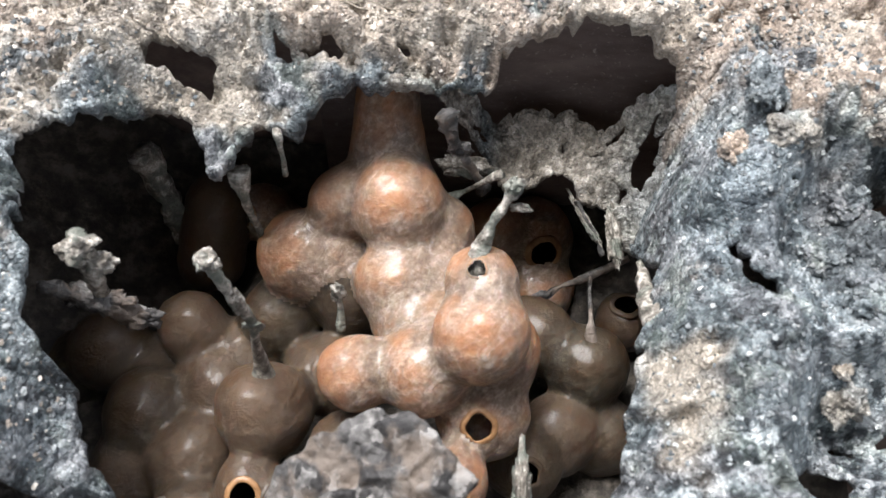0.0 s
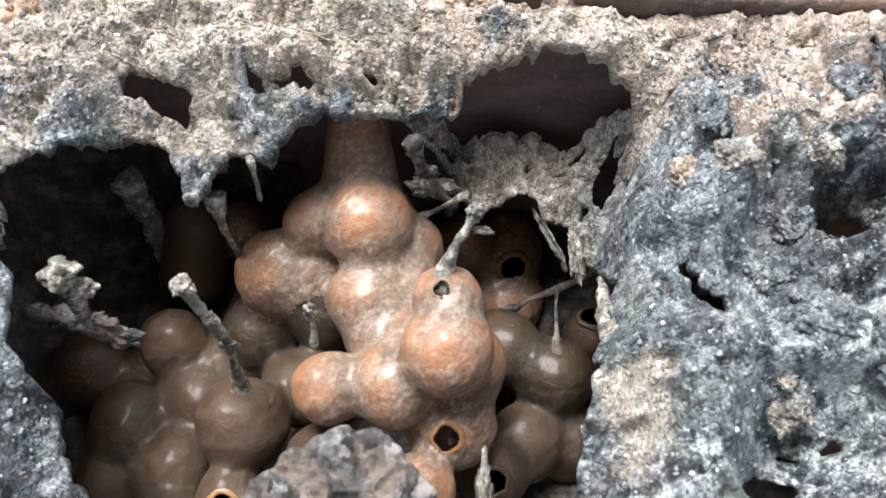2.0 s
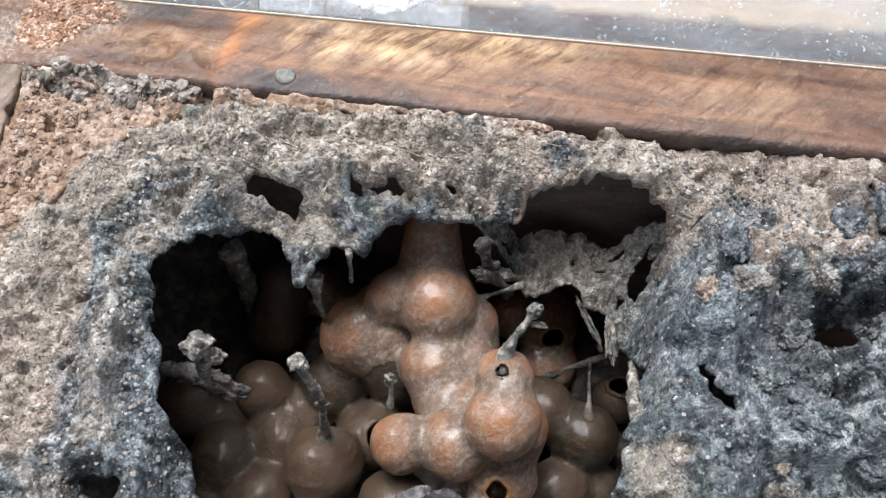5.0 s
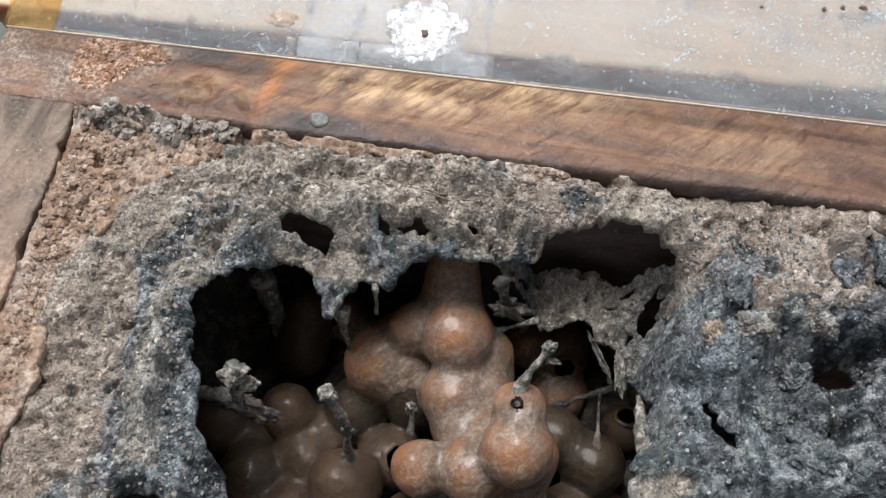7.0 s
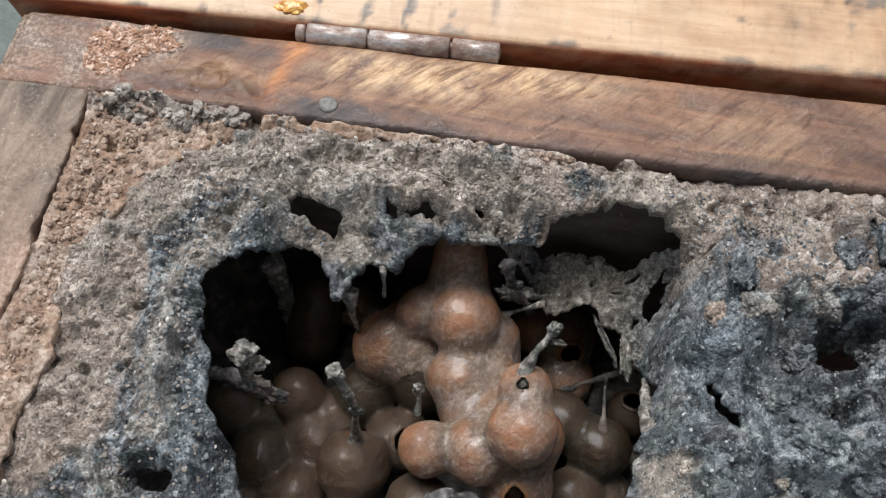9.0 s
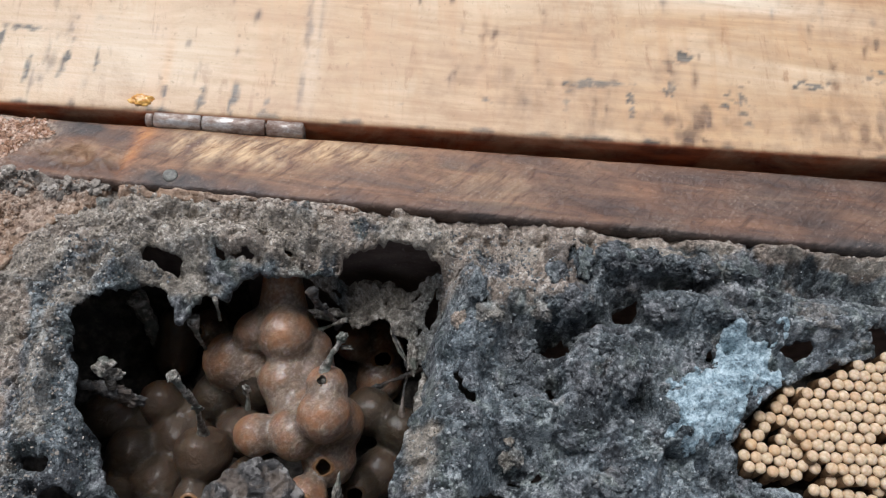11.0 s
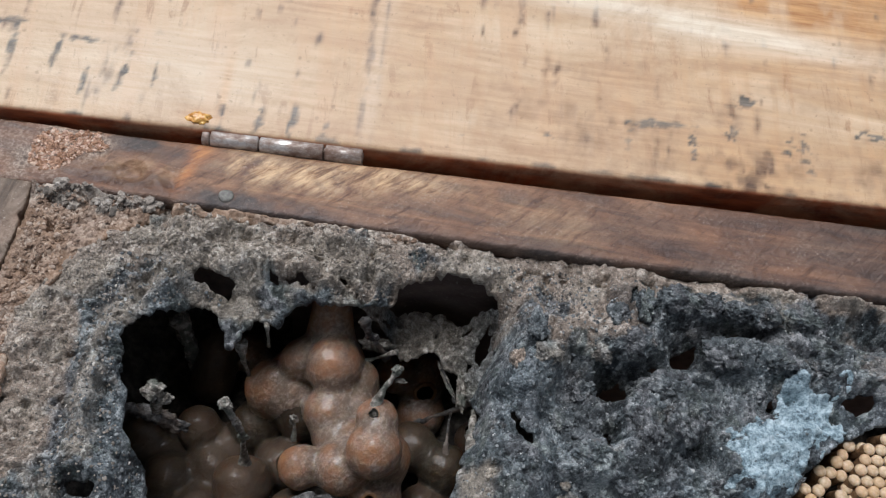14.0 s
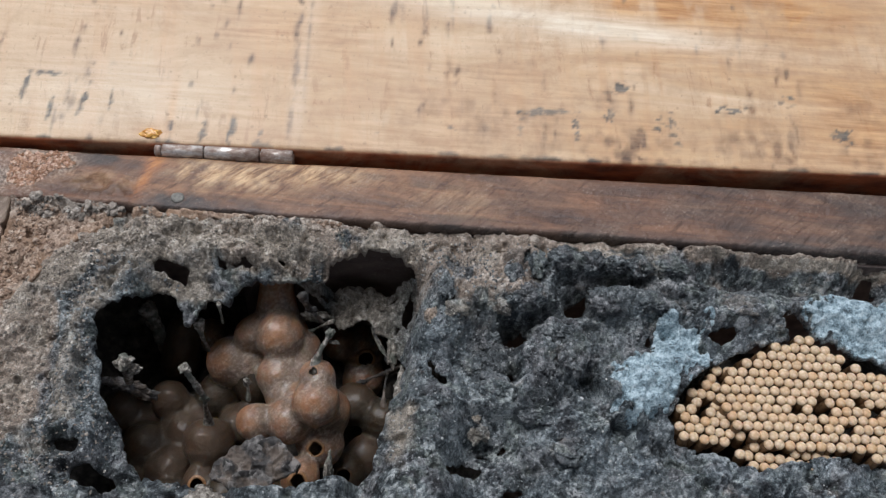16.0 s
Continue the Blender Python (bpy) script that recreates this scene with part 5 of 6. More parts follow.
strand("wax_stalk", "pale crooked wax stalk rising from a honey pot", "wax stalk", [(-37.4, 50, -45), (-37.0, 52.5, -39.5), (-37.0, 53.3, -34), (-36.2, 54.5, -26), (-37.4, 55, -18), (-38.6, 55.5, -11), (-39.5, 56, -6)], [2.6, 1.3, 0.9, 0.8, 1.1, 0.9, 1.2], 0.45, 2, [((-39.5, 56, -5.0), 1.7, (1, 1, 0.9)), ((-37.4, 55, -18), 1.5, (0.7, 0.8, 2.4)), ((-36.3, 54.3, -26), 1.2, (1.3, 0.6, 1.6))])
strand("wax_stub", "pale wax stub with a knob on top of a honey pot", "wax stalk", [(1.2, 65.6, -22), (2.0, 69.0, -18), (3.4, 71.0, -14.5), (5.3, 73.2, -12), (6.5, 74.8, -9.5)], [2.2, 1.3, 0.75, 0.65, 0.9], 0.5, 5, [((6.6, 75.0, -9.0), 1.25, (1.1, 1, 0.9)), ((6.3, 74.3, -11), 0.8, (1, 1, 1.4)), ((7.8, 73.2, -13.2), 1.2, (1.3, 0.6, 0.6))])
strand("wax_stub", "small greyish flaky wax stub on a honey pot", "wax stalk", [(-22.3, 58.0, -34), (-22.4, 60, -31), (-22.7, 62.5, -26)], [1.0, 0.5, 0.7], 0.6, 7, [((-22.7, 62.2, -26.8), 1.4, (0.8, 0.7, 1.3)), ((-23.3, 61.8, -28.5), 0.8, (1, 1, 1))])
strand("wax_lump", "crumbly greenish wax strand across the pots", "wax lump", [(-73, 57, -22), (-69, 57.6, -24), (-65, 57.2, -27), (-60, 56.8, -30), (-55, 56.2, -34)], [1.2, 1.4, 1.8, 1.9, 0.7], 0.7, 9, [((-66.5, 57.8, -25.5), 2.2, (1.6, 0.9, 0.6)), ((-62.5, 57.5, -27.5), 2.4, (1.6, 0.9, 0.6)), ((-58, 56.6, -31), 2.2, (1.7, 0.8, 0.6))], LUMP)
strand("wax_lump", "pinkish grey crumbly wax lump at the nest's edge", "wax lump", [(-63, 58, -24), (-61.8, 58.2, -16), (-60.8, 58.4, -9)], [1.4, 1.5, 1.8], 0.5, 11, [((-60.8, 58.4, -7.6), 2.5, (1.1, 1.0, 0.9)), ((-58.2, 57.4, -11), 1.9, (1.3, 0.9, 0.8)), ((-61, 58, -11), 1.9, (1, 0.9, 1.4))])
strand("wax_strand", "thin wax thread between a pot and the crust", "wax thread", [(-5, 88, -37), (-1.9, 89.3, -36), (1, 89.2, -32.5), (5, 89.6, -29)], [1.2, 0.5, 0.45, 1.0], 0.2, 13)
strand("wax_strand", "greenish wax thread deep in the nest", "wax thread", [(13.9, 78.2, -60), (17, 79, -60.5), (20, 81.4, -60), (26, 83.4, -59), (34, 87, -56)], [0.7, 0.9, 0.5, 0.9, 0.8], 0.8, 15, (), LUMP)
strand("wax_strand", "thin dark wax thread standing on a pot", "wax thread", [(25.6, 65, -58), (25.5, 68.5, -54.2), (25.4, 72, -54), (25.5, 78, -56), (26, 83, -58.5)], [3.0, 1.2, 0.5, 0.4, 0.5], 0.3, 17, (), LUMP)
strand("wax_strand", "grey wax web hanging from the crust", "wax thread", [(-43, 82, -22), (-42.6, 80, -30), (-42, 80, -42), (-41.5, 80, -52)], [2.0, 0.8, 0.6, 1.2], 0.5, 21)
strand("wax_strand", "dark ragged wax sheet hanging deep in the nest", "wax thread", [(-70, 97, -40), (-68, 95, -48), (-66, 92, -56), (-66, 88, -64)], [3.0, 2.5, 2.2, 1.2], 0.8, 23)
def flake(name, label, category, centre, radius, stretch, turn, seed, material):
    """A thin ragged flake, bent and torn at its edge."""
    ob = thing(name, label, category, [0.001 * c for c in centre])
    bm = blob_bm((0, 0, 0), radius, stretch, 0.75, seed, 5)
    bm.transform(Euler([radians(a) for a in turn]).to_matrix().to_4x4())
    part("flake", bm, material, ob)


flake("wax_flake", "grey ragged flake hanging under the torn shelf", "propolis", (27.5, 82.5, -38), 3.6, (0.55, 1.5, 0.22), (20, 40, 25), 61, STALK)
flake("wax_flake", "grey ragged flake hanging under the torn shelf", "propolis", (22.5, 86.5, -40), 3.2, (0.3, 1.6, 0.2), (10, 60, 40), 62, STALK)
flake("wax_flake", "dark ragged web beside the cone-shaped pot", "propolis", (-2.5, 92.5, -32), 3.8, (1.3, 0.5, 0.35), (50, 20, 10), 63, STALK)
strand("wax_strand", "thin torn wax thread under the shelf", "wax thread", [(20.5, 90, -38), (22, 87, -39), (24.5, 83.5, -40), (26, 80, -42)], [0.8, 0.35, 0.3, 0.6], 0.5, 29, (), LUMP)
strand("crust_spike", "grey crust spike at the edge of the hole", "propolis", [(33, 58, -24), (32.4, 64, -29), (32.2, 70, -33), (32.0, 75.5, -35)], [3.0, 2.6, 1.7, 0.8], 0.45, 25)

strand("wax_strand", "dark ragged wax web under the crust", "wax thread", [(-6, 92, -14), (-4, 91, -22), (-1, 91, -30), (2, 90, -36)], [1.8, 1.0, 0.8, 1.3], 0.8, 33, [((-3, 91, -24), 1.4, (1.3, 0.7, 1.3))], LUMP)
strand("wax_strand", "small pale web under the crust", "wax thread", [(-35, 85.5, -13), (-34.6, 84, -19), (-34.8, 83.5, -24)], [0.8, 0.4, 0.6], 0.7, 35)

def fibre(x0, x1, y, bend, thick, seed):
    """A thin plant fibre stuck to the crust along its rim."""
    r = random.Random(seed)
    xs = np.linspace(x0, x1, 14)
    ys = y + bend * np.sin(np.linspace(0, math.pi, 14)) + np.array([r.uniform(-0.25, 0.25) for _ in xs])
    zs = np.maximum.reduce([crust_height(xs, ys), np.roll(crust_height(xs, ys), 1) - 0.6]) + 0.02
    ob = thing("fibre", "pale thin plant fibre stuck on the crust", "fibre", group="fibres on the crust")
    part("strand", tube_bm(list(zip(xs, ys, zs)), [0.6 * thick * r.uniform(0.5, 1.1) for _ in xs], 6, 0.1, seed), FIBRE, ob)


for k, (x0, x1, y, bend, thick) in enumerate(((-58, -38, 102.5, 2.2, 0.28), (-52, -30, 104.0, 1.4, 0.24), (-44, -16, 105.8, 0.8, 0.3), (-36, -8, 107.0, 0.4, 0.25), (-30, -2, 108.3, 0.3, 0.22), (-62, -46, 99.5, 2.8, 0.25),
                                              (-12, 12, 110.2, 0.5, 0.2), (6, 24, 111.2, -0.4, 0.18), (14, 34, 112.0, 0.5, 0.2), (-66, -52, 96.5, 2.6, 0.22), (24, 44, 110.6, 0.3, 0.18), (-48, -28, 108.6, 0.6, 0.2))):
    fibre(x0, x1, y, bend, thick, 60 + k)

SLAB = [(-27, 24), (-25.5, 28), (-20, 31.5), (-12, 36), (-8, 35), (-1, 30), (2, 26), (-5, 22), (-9, 16), (-14, 15), (-18, 20)]


def slab_height(x, y):
    return -11 + 0.33 * (x + 12) + 0.15 * (y - 25) + 1.6 * fbm(x, y, 9, 4, 3) + 1.0 * plates(x, y, 6, 2, 0.6) + 0.5 * ridged(x, y, 3, 2, 5) + 0.25 * crumb(x, y, 1.2, 4)[0]


lump = thing("propolis_lump", "brown-grey brittle propolis slab before the pots", "propolis")
mesh_part("slab", relief("slab", -30, 5, 12, 39, 0.3, slab_height, lambda x, y: -outline(x + 1.2 * fbm(x, y, 5, 3, 2), y + 1.2 * fbm(x, y, 5, 3, 7), SLAB), [(0.3, 0.6), (0.2, 2.0), (-0.5, 4.5), (-2.0, 7.0)]), LUMP, lump)
lump = thing("propolis_lump", "greenish grey brittle propolis flake before the pots", "propolis")
part("flake", blob_bm((10.0, 28, -24), 5.2, (0.28, 1.35, 1.1), 0.6, 37, 5), STALK, lump)
for px, py, pz, pr, ps in ((-52, 24, -44, 3.6, 51), (-46, 21, -40, 3.0, 52), (-30, 17.5, -18, 3.4, 53), (-25, 16, -16, 2.6, 54), (14, 24, -30, 3.0, 55)):
    lump = thing("propolis_lump", "small greenish grey propolis clod at the nest's front", "propolis", group="clods at the nest's front")
    part("clod", blob_bm((px, py, pz), pr, (1.3, 0.9, 0.8), 0.7, ps, 4), STALK, lump)

# ---- the brood comb ----
PITCH, RISE = 3.55, 0.2
comb = thing("brood_comb", "pale tan brood comb of round capped cells in an open cavity", "brood comb", (0.168, 0.061, -0.03))


def cell_mesh(name, r, h):
    """A capped cell: a short six-sided column that turns round towards its domed cap."""
    bm = bmesh.new()
    rows = []
    for rr, z in ((1.0, -h), (1.0, -1.2), (0.97, -0.66), (0.84, -0.22), (0.48, 0.10), (0.0, 0.20)):
        if rr == 0:
            rows.append([bm.verts.new((0, 0, z * 0.001))])
            continue
        rows.append([bm.verts.new((r * rr * math.cos(math.pi * k / 6) * 0.001, r * rr * math.sin(math.pi * k / 6) * 0.001, z * 0.001)) for k in range(12)])
    for a, b in zip(rows, rows[1:]):
        for k in range(12):
            if len(b) == 1:
                bm.faces.new((a[k], a[(k + 1) % 12], b[0]))
            else:
                bm.faces.new((a[k], a[(k + 1) % 12], b[(k + 1) % 12], b[k]))
    me = bpy.data.meshes.new(name)
    bm.to_mesh(me)
    bm.free()
    me.polygons.foreach_set("use_smooth", [True] * len(me.polygons))
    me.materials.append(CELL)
    me.materials.append(CELL_SIDE_SHADED)
    # column walls below the caps take the darkened, shaded wax
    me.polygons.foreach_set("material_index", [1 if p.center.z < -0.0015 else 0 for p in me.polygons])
    return me


CELL_MESHES = [cell_mesh("brood_cell", r, h) for r, h in ((1.84, 8), (1.80, 7.4), (1.87, 8.5))]
rng = random.Random(4)
GAPS = [(171, 61), (180, 61), (193, 63), (189, 55), (190, 75), (200.5, 60), (140, 60.5), (139, 57.5), (132, 61.5), (138, 46.5), (141.5, 46.5), (151, 47.5)]
MAIN = [(142, 62), (145, 71), (153, 76), (160, 80), (170, 84), (178, 86), (184, 82), (198, 76), (214, 70), (214, 48), (200, 44), (187, 46), (174, 46), (160, 43.5), (155, 49), (147, 53)]
LOWER = [(128, 56), (131, 61), (138, 70), (148, 78), (155, 70), (165, 50), (175, 47), (196, 44), (170, 40), (161, 39), (154, 41), (145, 46), (137, 46), (129, 50)]


def comb_row(edge, turn, centre, top, seed, above=None):
    """Cells in rows, six round one, inside one tier's outline; the tier rises towards the back."""
    c, s = math.cos(radians(turn)), math.sin(radians(turn))
    for j in range(-15, 16):
        for i in range(-16, 17):
            u, v = (i + 0.5 * (j % 2)) * PITCH, j * PITCH * 0.866
            x, y = centre[0] + u * c - v * s, centre[1] + u * s + v * c
            e = float(outline(x, y, edge)) + 0.8 * float(fbm(np.array([x]), np.array([y]), 12, 2, seed)[0]) + 1.0
            if e > 0 or any(math.hypot(x - gx, y - gy) < 2.15 for gx, gy in GAPS):
                continue
            if above and float(outline(x, y, above)) < -1.2:
                continue
            ob = new("brood_cell", CELL_MESHES[rng.randrange(3)])
            ob.parent = comb
            ob.location = ((x - 168 + rng.uniform(-0.15, 0.15)) * 0.001, (y - 61 + rng.uniform(-0.15, 0.15)) * 0.001, (top + 30 + RISE * (y - 61) + rng.uniform(-0.35, 0.35)) * 0.001)
            ob.rotation_euler = (radians(rng.uniform(-4, 4) + 10), radians(rng.uniform(-4, 4)), rng.uniform(0, 6))


comb_row(MAIN, 1, (171, 66), -14.5, 3)
comb_row(LOWER, -6, (150, 54), -17.4, 6, MAIN)
part("comb_base", box_bm(-46, 50, -26, 26, -8, -4, 0.5), LINING, comb, "dark comb floor").rotation_euler = (math.atan(RISE), 0, 0)

# ---- the lid, its hinge, and the clear sheet ----
LID_TURN, LID_RISE = 1.8, 9.0
def lid_height(u, v):
    e = np.minimum(v, 250 - v)
    return -0.7 * np.exp(-np.maximum(e, 0) / 0.45) + 0.12 * fbm(u * 0.15, v, 4, 3, 2) + 0.06 * fbm(u, v * 0.2, 2, 2, 5)


def lid_stain(u, v):
    rag = 0.85 + 0.75 * fbm(u * 1.2, v * 1.6, 4.5, 5, 3, 0.65)
    u, v = u + 0.5 * fbm(u, v, 4, 3, 6), v + 0.7 * fbm(u, v, 4, 3, 2)
    s = 0
    for cu, cv, ru, rv, turn in STROKES:
        s = s + 0.8 * bump(u, v, cu, cv, 0.8 * ru + 0.15, rv, turn)
    for cu, cv, ru, rv, turn in SMUDGES:
        s = s + 0.72 * bump(u, v, cu, cv, 1.3 * ru, 1.2 * rv, turn) * np.clip(0.5 + 1.6 * fbm(u, v * 1.5, 3, 4, 9), 0, 1.6)
    s = s * rag + 0.9 * bump(u, v, 200, 0, 220, 2.4) * np.clip(0.3 + fbm(u, v, 9, 4, 1), 0, 1) + 0.8 * np.clip(fbm(u * 2.2, v * 0.35, 9, 3, 7) - 0.75, 0, 1) * bump(u, v, 150, 14, 200, 26)
    return 0.9 * step((1.2 * s - 0.22) / 0.5)


def lid_drips(u, v):
    """Thin brown runs down the board, each of its own length."""
    r, s = np.random.RandomState(12), 0
    columns = r.uniform(0, 340, 26)
    for _ in range(150):
        cu, cv = columns[r.randint(26)] + r.normal(0, 2.2), 3 + 105 * r.rand() ** 1.2
        s = s + r.uniform(0.4, 1.0) * bump(u + 0.5 * fbm(u, v, 5, 2, 3), v, cu, cv, r.uniform(0.45, 1.1), r.uniform(1.2, 5.5), r.uniform(-8, 8))
    s = s + 0.5 * np.exp(-v / 26) * step((u - 120) / 110) * np.clip(0.55 + 0.9 * fbm(u * 0.6, v, 10, 4, 6), 0, 1.3)
    s = s + 0.8 * bump(u + 0.8 * fbm(u, v, 9, 2, 5), v, 126.5, 45, 1.0, 60) + 0.5 * bump(u, v, 131, 70, 0.8, 50)
    return np.clip(1.5 * s * np.clip(0.6 + 1.1 * fbm(u * 1.5, v, 5, 3, 8), 0, 1.5), 0, 1)


STROKES = [(10, 24, 1.3, 10, 4), (6, 33, 9, 1.3, 0), (1, 18, 1.0, 6, 10), (25, 23, 1.2, 6, -8), (34, 29, 10, 1.0, 0), (36, 13, 1.2, 6, -4), (48, 19, 1.4, 9, -12), (58, 19, 1.0, 6, -3), (82, 8, 1.2, 4, 0), (94.5, 7, 1.5, 5, -6),
           (105, 7, 1.8, 6, -4), (116, 6, 1.2, 4, -3), (226, 22, 14, 1.6, 3)]
SMUDGES = [(216, 17, 1.5, 5.5, 0), (237.5, 15, 1.4, 6.5, 0), (251, 21, 4, 2.6, 0), (272, 20, 4, 4, 20), (277, 13, 1.6, 5, 0), (322, 32, 3.5, 3, 30), (345, 17, 5, 4, 0), (300, 26, 6, 3, 0), (190, 12, 3, 2, 0), (160, 9, 2, 2, 0), (256, 34, 6, 2.5, 0)]
lid = mesh_part("lid", relief("lid", -6, 420, 0, 250, 0.9, lid_height, lambda u, v: u + 0.19 * np.maximum(v - 2, 0) - 1.2 * np.exp(-v / 3.0), [(0.25, 0.9), (0.25, 20)], {
    "stain": lid_stain,
    "amber": lambda u, v: np.clip(0.62 * step((u - 150) / 190) * np.clip(0.8 + 0.6 * fbm(u * 0.5, v, 30, 3, 4), 0, 1) + 1.5 * bump(u, v, 278, 82, 48, 10, -6) * np.clip(0.7 + 1.2 * fbm(u, v * 0.5, 9, 4, 1), 0, 1.4) + 1.3 * bump(u, v, 74, 4.5, 4.5, 3) + 0.9 * bump(u, v, 81.5, 18, 1.6, 14) + 0.25 * bump(u, v, 130, 60, 30, 60), 0, 1),
    "drip": lid_drips,
    "bleach": lambda u, v: np.clip(0.8 * bump(u, v, 245, 63.5, 70, 5.5, -6) + 0.25 * bump(u, v, 129, 22, 3, 24) + 0.15 * bump(u, v, 131, 60, 4, 30) + 0.35 * bump(u, v, 60, 20, 50, 20), 0, 1),
    "edge": lambda u, v: np.clip(1.4 - v / 0.45, 0, 1),
}), LID, hive_box, "pale sawn wooden lid, folded back on its hinge")
lid.matrix_basis = BASE @ pose(-0.1436, 0.1403, 0.003, LID_RISE, 0, LID_TURN)

drop = blob_bm((75.5, 4.2, 0.1), 2.6, (1.35, 0.8, 0.35), 0.45, 5, 4)
part("resin_drop", drop, RESIN, lid, "orange glossy resin drop")


def knuckle_bm(x0, x1, r):
    bm = bmesh.new()
    rows = []
    for x, rr in ((x0, 0), (x0, r * 0.86), (x0 + 0.35, r), (x1 - 0.35, r), (x1, r * 0.86), (x1, 0)):
        rows.append([bm.verts.new((x * 0.001, rr * math.cos(2 * math.pi * k / 24) * 0.001, rr * math.sin(2 * math.pi * k / 24) * 0.001)) for k in range(24)])
    for a, b in zip(rows, rows[1:]):
        for k in range(24):
            bm.faces.new((a[k], b[k], b[(k + 1) % 24], a[(k + 1) % 24]))
    bmesh.ops.remove_doubles(bm, verts=bm.verts[:], dist=1e-6)
    return bm


hinge = part("hinge", box_bm(0, 49.2, -1.55, -0.5, -14, 0, 0.2), STEEL, hive_box, "tarnished steel butt hinge")
hinge.matrix_basis = BASE @ pose(-0.064, 0.1423, -0.0003, 0, 0, 1.2)
part("leaf", box_bm(0, 49.2, 0.8, 1.9, -14, 0, 0.2), STEEL, hinge)
part("pin", knuckle_bm(-1.6, 49.5, 1.5), STEEL, hinge)
part("pin_head", knuckle_bm(-2.6, -0.2, 2.5), STEEL, hinge)
for a, b in ((0.2, 15.6), (16.0, 36.6), (37.2, 49.2)):
    part("knuckle", knuckle_bm(a, b, 2.95), STEEL, hinge)

clear_sheet = thing("plastic_sheet", "clear dusty plastic cover sheet with scuffs, laid over the hinge", "plastic sheet")
sheet_pane = part("pane", box_bm(0, 330, 0, 190, 0, 1.2, 0.25, 1), SHEET, clear_sheet)
sheet_pane.visible_shadow = False
part("edge", box_bm(0, 330, -0.35, -0.02, 0.1, 0.95, 0.0), DRIP, clear_sheet, "pale cut edge")


part("tape", box_bm(72, 118, 0.3, 60, 1.3, 1.42, 0.0), TAPE, clear_sheet, "clear adhesive tape, hazy").visible_shadow = False
part("tape", box_bm(-0.6, 12, -0.3, 60, 1.3, 1.42, 0.0), AMBER_TAPE, clear_sheet, "amber translucent tape at the corner").visible_shadow = False
# a flat white patch in place of the sun's reflection
glare_patch = blob_bm((102, 11, 1.5), 9.0, (1.0, 0.9, 0.02), 0.45, 12, 4)
part("glue_residue", glare_patch, GLARE, clear_sheet, "white patch painted as sun glare").visible_shadow = False
part("speck", blob_bm((102, 10, 1.6), 1.1, (0.9, 1, 0.4), 0.5, 3, 2), SPECK, clear_sheet)
drops = random.Random(9)
for dx in (142, 147, 152, 176, 181, 186, 190, 199, 209, 214):
    part("drip", blob_bm((dx, -0.2, 0.1), 0.45, (0.6, 1.6, 0.8), 0.3, dx, 2), DRIP, clear_sheet)
for _ in range(46):
    part("speck", blob_bm((drops.uniform(150, 300), drops.uniform(28, 46), 1.35), drops.uniform(0.3, 1.0), (drops.uniform(0.7, 1.8), 1, 0.5), 0.5, drops.random() * 50, 2), SPECK, clear_sheet)


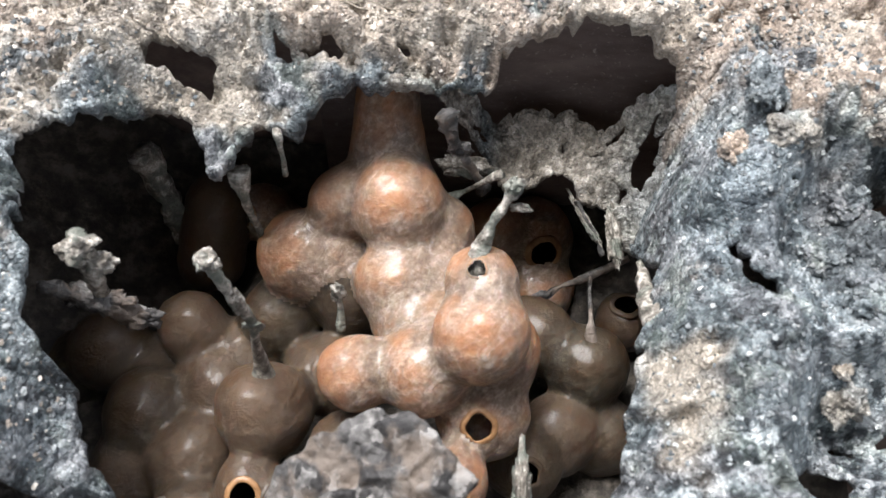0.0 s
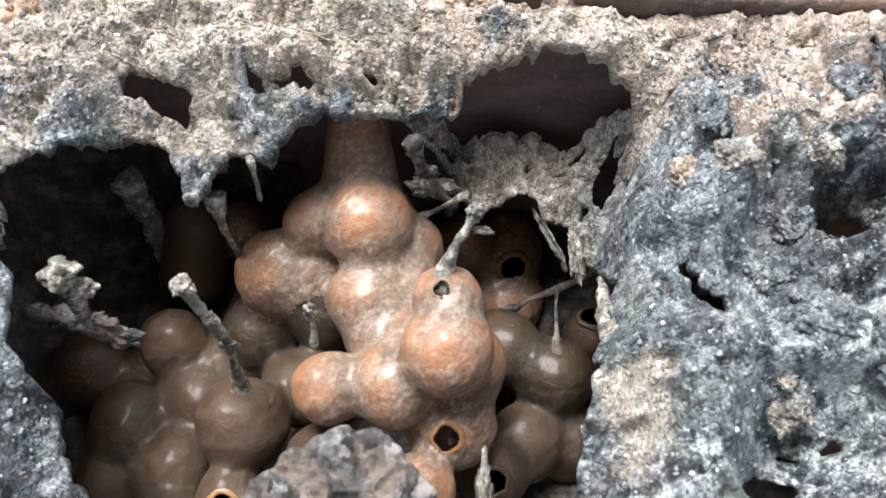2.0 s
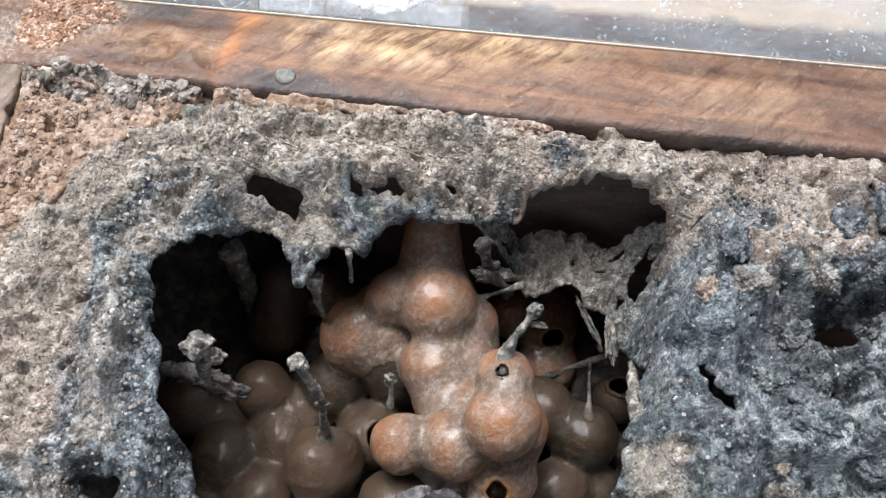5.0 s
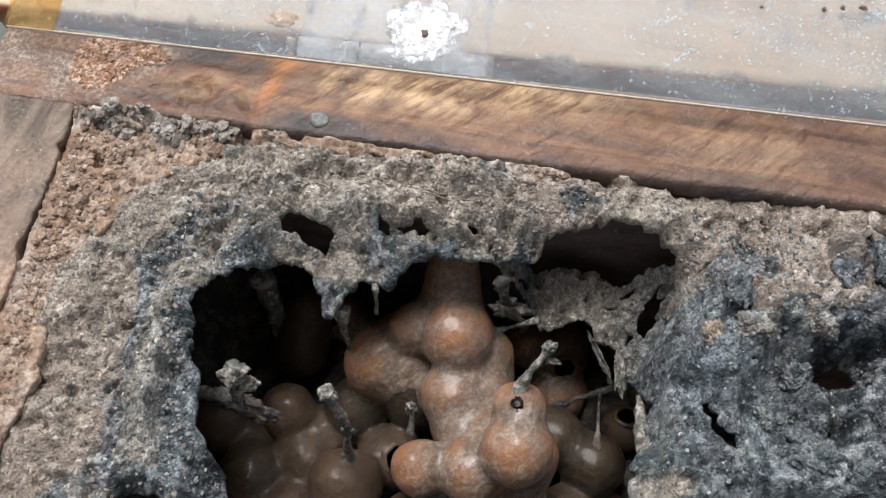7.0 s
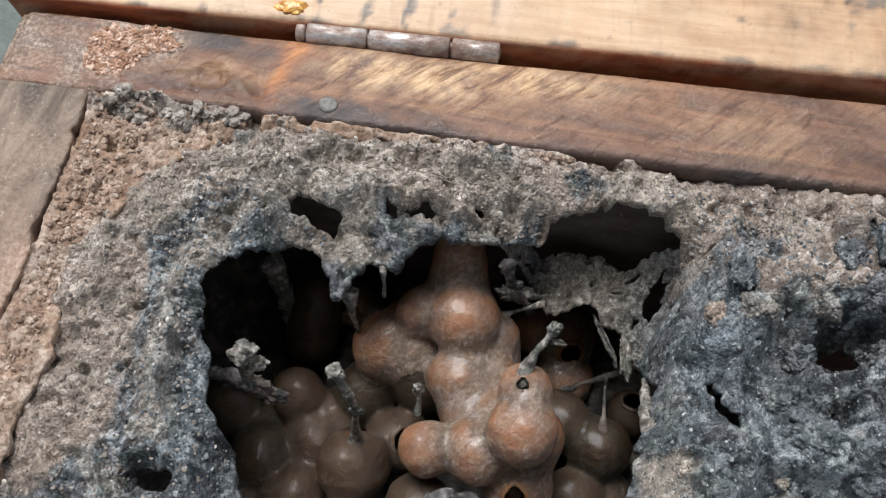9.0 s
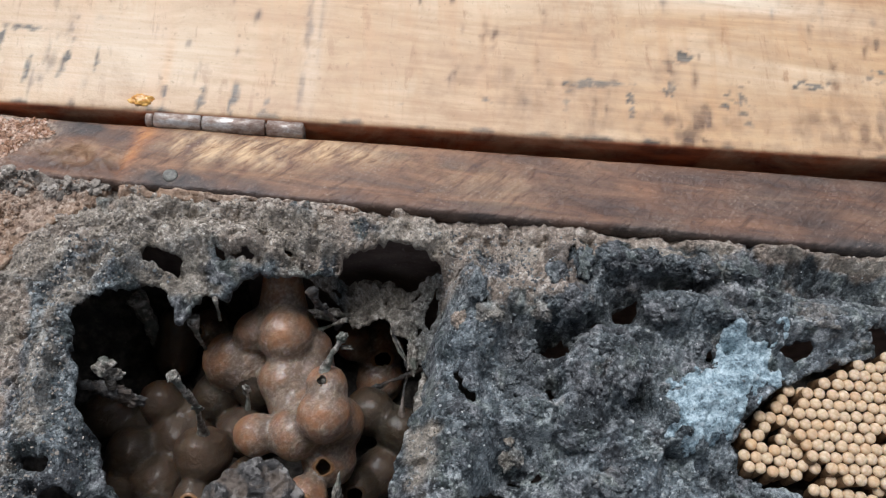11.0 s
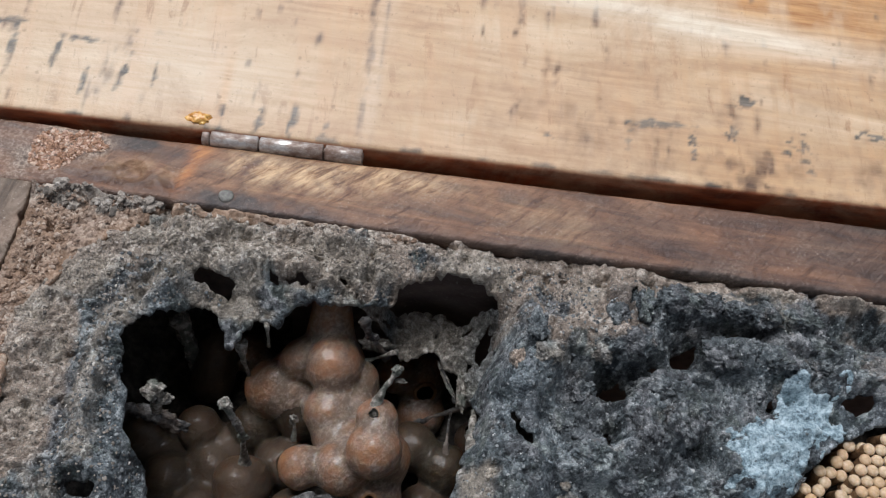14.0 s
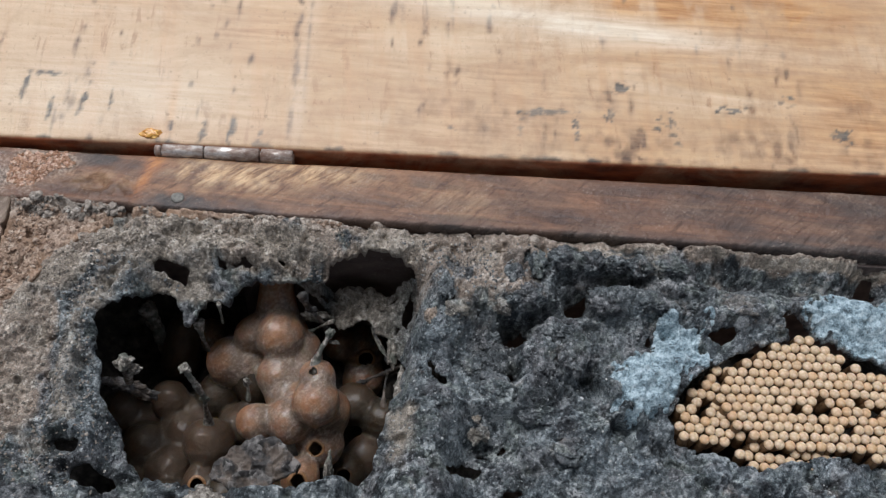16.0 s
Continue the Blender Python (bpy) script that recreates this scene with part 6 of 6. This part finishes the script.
# ---- crumbs of propolis and mud lying about ----
def crumbs(name, label, count, spots, sizes, height, material, seed, fits):
    """Loose grains on a relief, joined, as nobody could count them."""
    r = np.random.RandomState(seed)
    pick = np.array(spots)[r.randint(len(spots), size=count * 4)]
    xs, ys = pick[:, 0] + (pick[:, 1] - pick[:, 0]) * r.rand(count * 4), pick[:, 2] + (pick[:, 3] - pick[:, 2]) * r.rand(count * 4)
    good = fits(xs, ys)
    xs, ys = xs[good][:count], ys[good][:count]
    count = len(xs)
    zs = height(xs, ys)
    base = bmesh.new()
    bmesh.ops.create_icosphere(base, subdivisions=2, radius=1)
    bv = np.array([v.co[:] for v in base.verts])
    bf = np.array([[v.index for v in f.verts] for f in base.faces])
    base.free()
    size = sizes[0] + (sizes[1] - sizes[0]) * r.rand(count) ** 2.5
    verts = bv[None] * (1 + 0.2 * r.randn(count, len(bv), 1)).clip(0.5, 1.5) * size[:, None, None] * r.uniform(0.6, 1.3, (count, 1, 3))
    verts = verts * np.array((1.15, 1.15, 0.75)) + np.stack([xs, ys, zs + 0.05 * size], -1)[:, None]
    faces = bf[None] + (np.arange(count) * len(bv))[:, None, None]
    me = bpy.data.meshes.new(name)
    me.from_pydata((verts.reshape(-1, 3) * 0.001).tolist(), [], faces.reshape(-1, 3).tolist())
    tagged(mesh_part(name, me, material, None, smooth=False), label, "crumbs", kind="stuff")


def on_crust(x, y):
    return crust_keep(x, y) > 0.6


def on_mud(x, y):
    return (box_in(x, y) < -0.5) & (y < 115.5)


def in_patch(x, y):
    """Where grit has stuck to the corner of the back board."""
    return (bump(x, y, -104, 133.5, 9, 4.5) + bump(x, y, -112, 128, 6, 7)) * (1 + 0.9 * fbm(x, y, 5, 3, 4)) > 0.5


crumbs("propolis_crumbs", "loose grey and pale propolis grains on the crust", 5200, [(28, 215, 20, 112), (36, 130, 25, 112), (28, 120, 25, 112), (-80, -50, 15, 98)], (0.12, 0.5), crust_height, GRAIN, 5, on_crust)
crumbs("pale_crumbs", "tan and grey grains stuck to the crust's outer belt", 3600, [(-104, -60, 15, 108), (-70, 60, 96, 115)], (0.12, 0.5), crust_height, TAN_GRAIN, 8, on_crust)
crumbs("mud_crumbs", "reddish mud grains along the boards", 1600, [(-111, -60, 60, 116), (-110, -98, 10, 116), (-60, 10, 109, 116)], (0.18, 0.75), mud_height, CLOD, 6, on_mud)
crumbs("edge_clods", "grey brittle clods along the edge of the mud", 420, [(-111, -62, 112.5, 116.2), (-108, -86, 110, 116)], (0.3, 1.3), mud_height, TAN_GRAIN, 9, lambda x, y: fbm(x, y, 6, 3, 2) > -0.2)
crumbs("board_grit", "orange-brown grit stuck to the back board's corner", 1100, [(-122, -92, 122, 138)], (0.2, 0.7), rail_height, GRIT, 10, in_patch)


# ---- what moves: the clear sheet is lifted off and laid down behind the lid ----
def motions():
    rest = pose(-0.134, 0.1335, 0.0040, 9.3, 0, 0.9)
    walk(clear_sheet, [(0.0, rest), (8.3, rest), (8.8, pose(-0.134, 0.150, 0.020, 12, 0, 0.9)), (9.4, pose(-0.134, 0.300, 0.080, 10, 0, 0.9)), (10.0, pose(-0.134, 0.440, 0.060, 4, 0, 0.9)),
                       (10.3, pose(-0.134, 0.470, -0.126, 0, 0, 0.9)), (16.0, pose(-0.134, 0.470, -0.126, 0, 0, 0.9))])


motions()
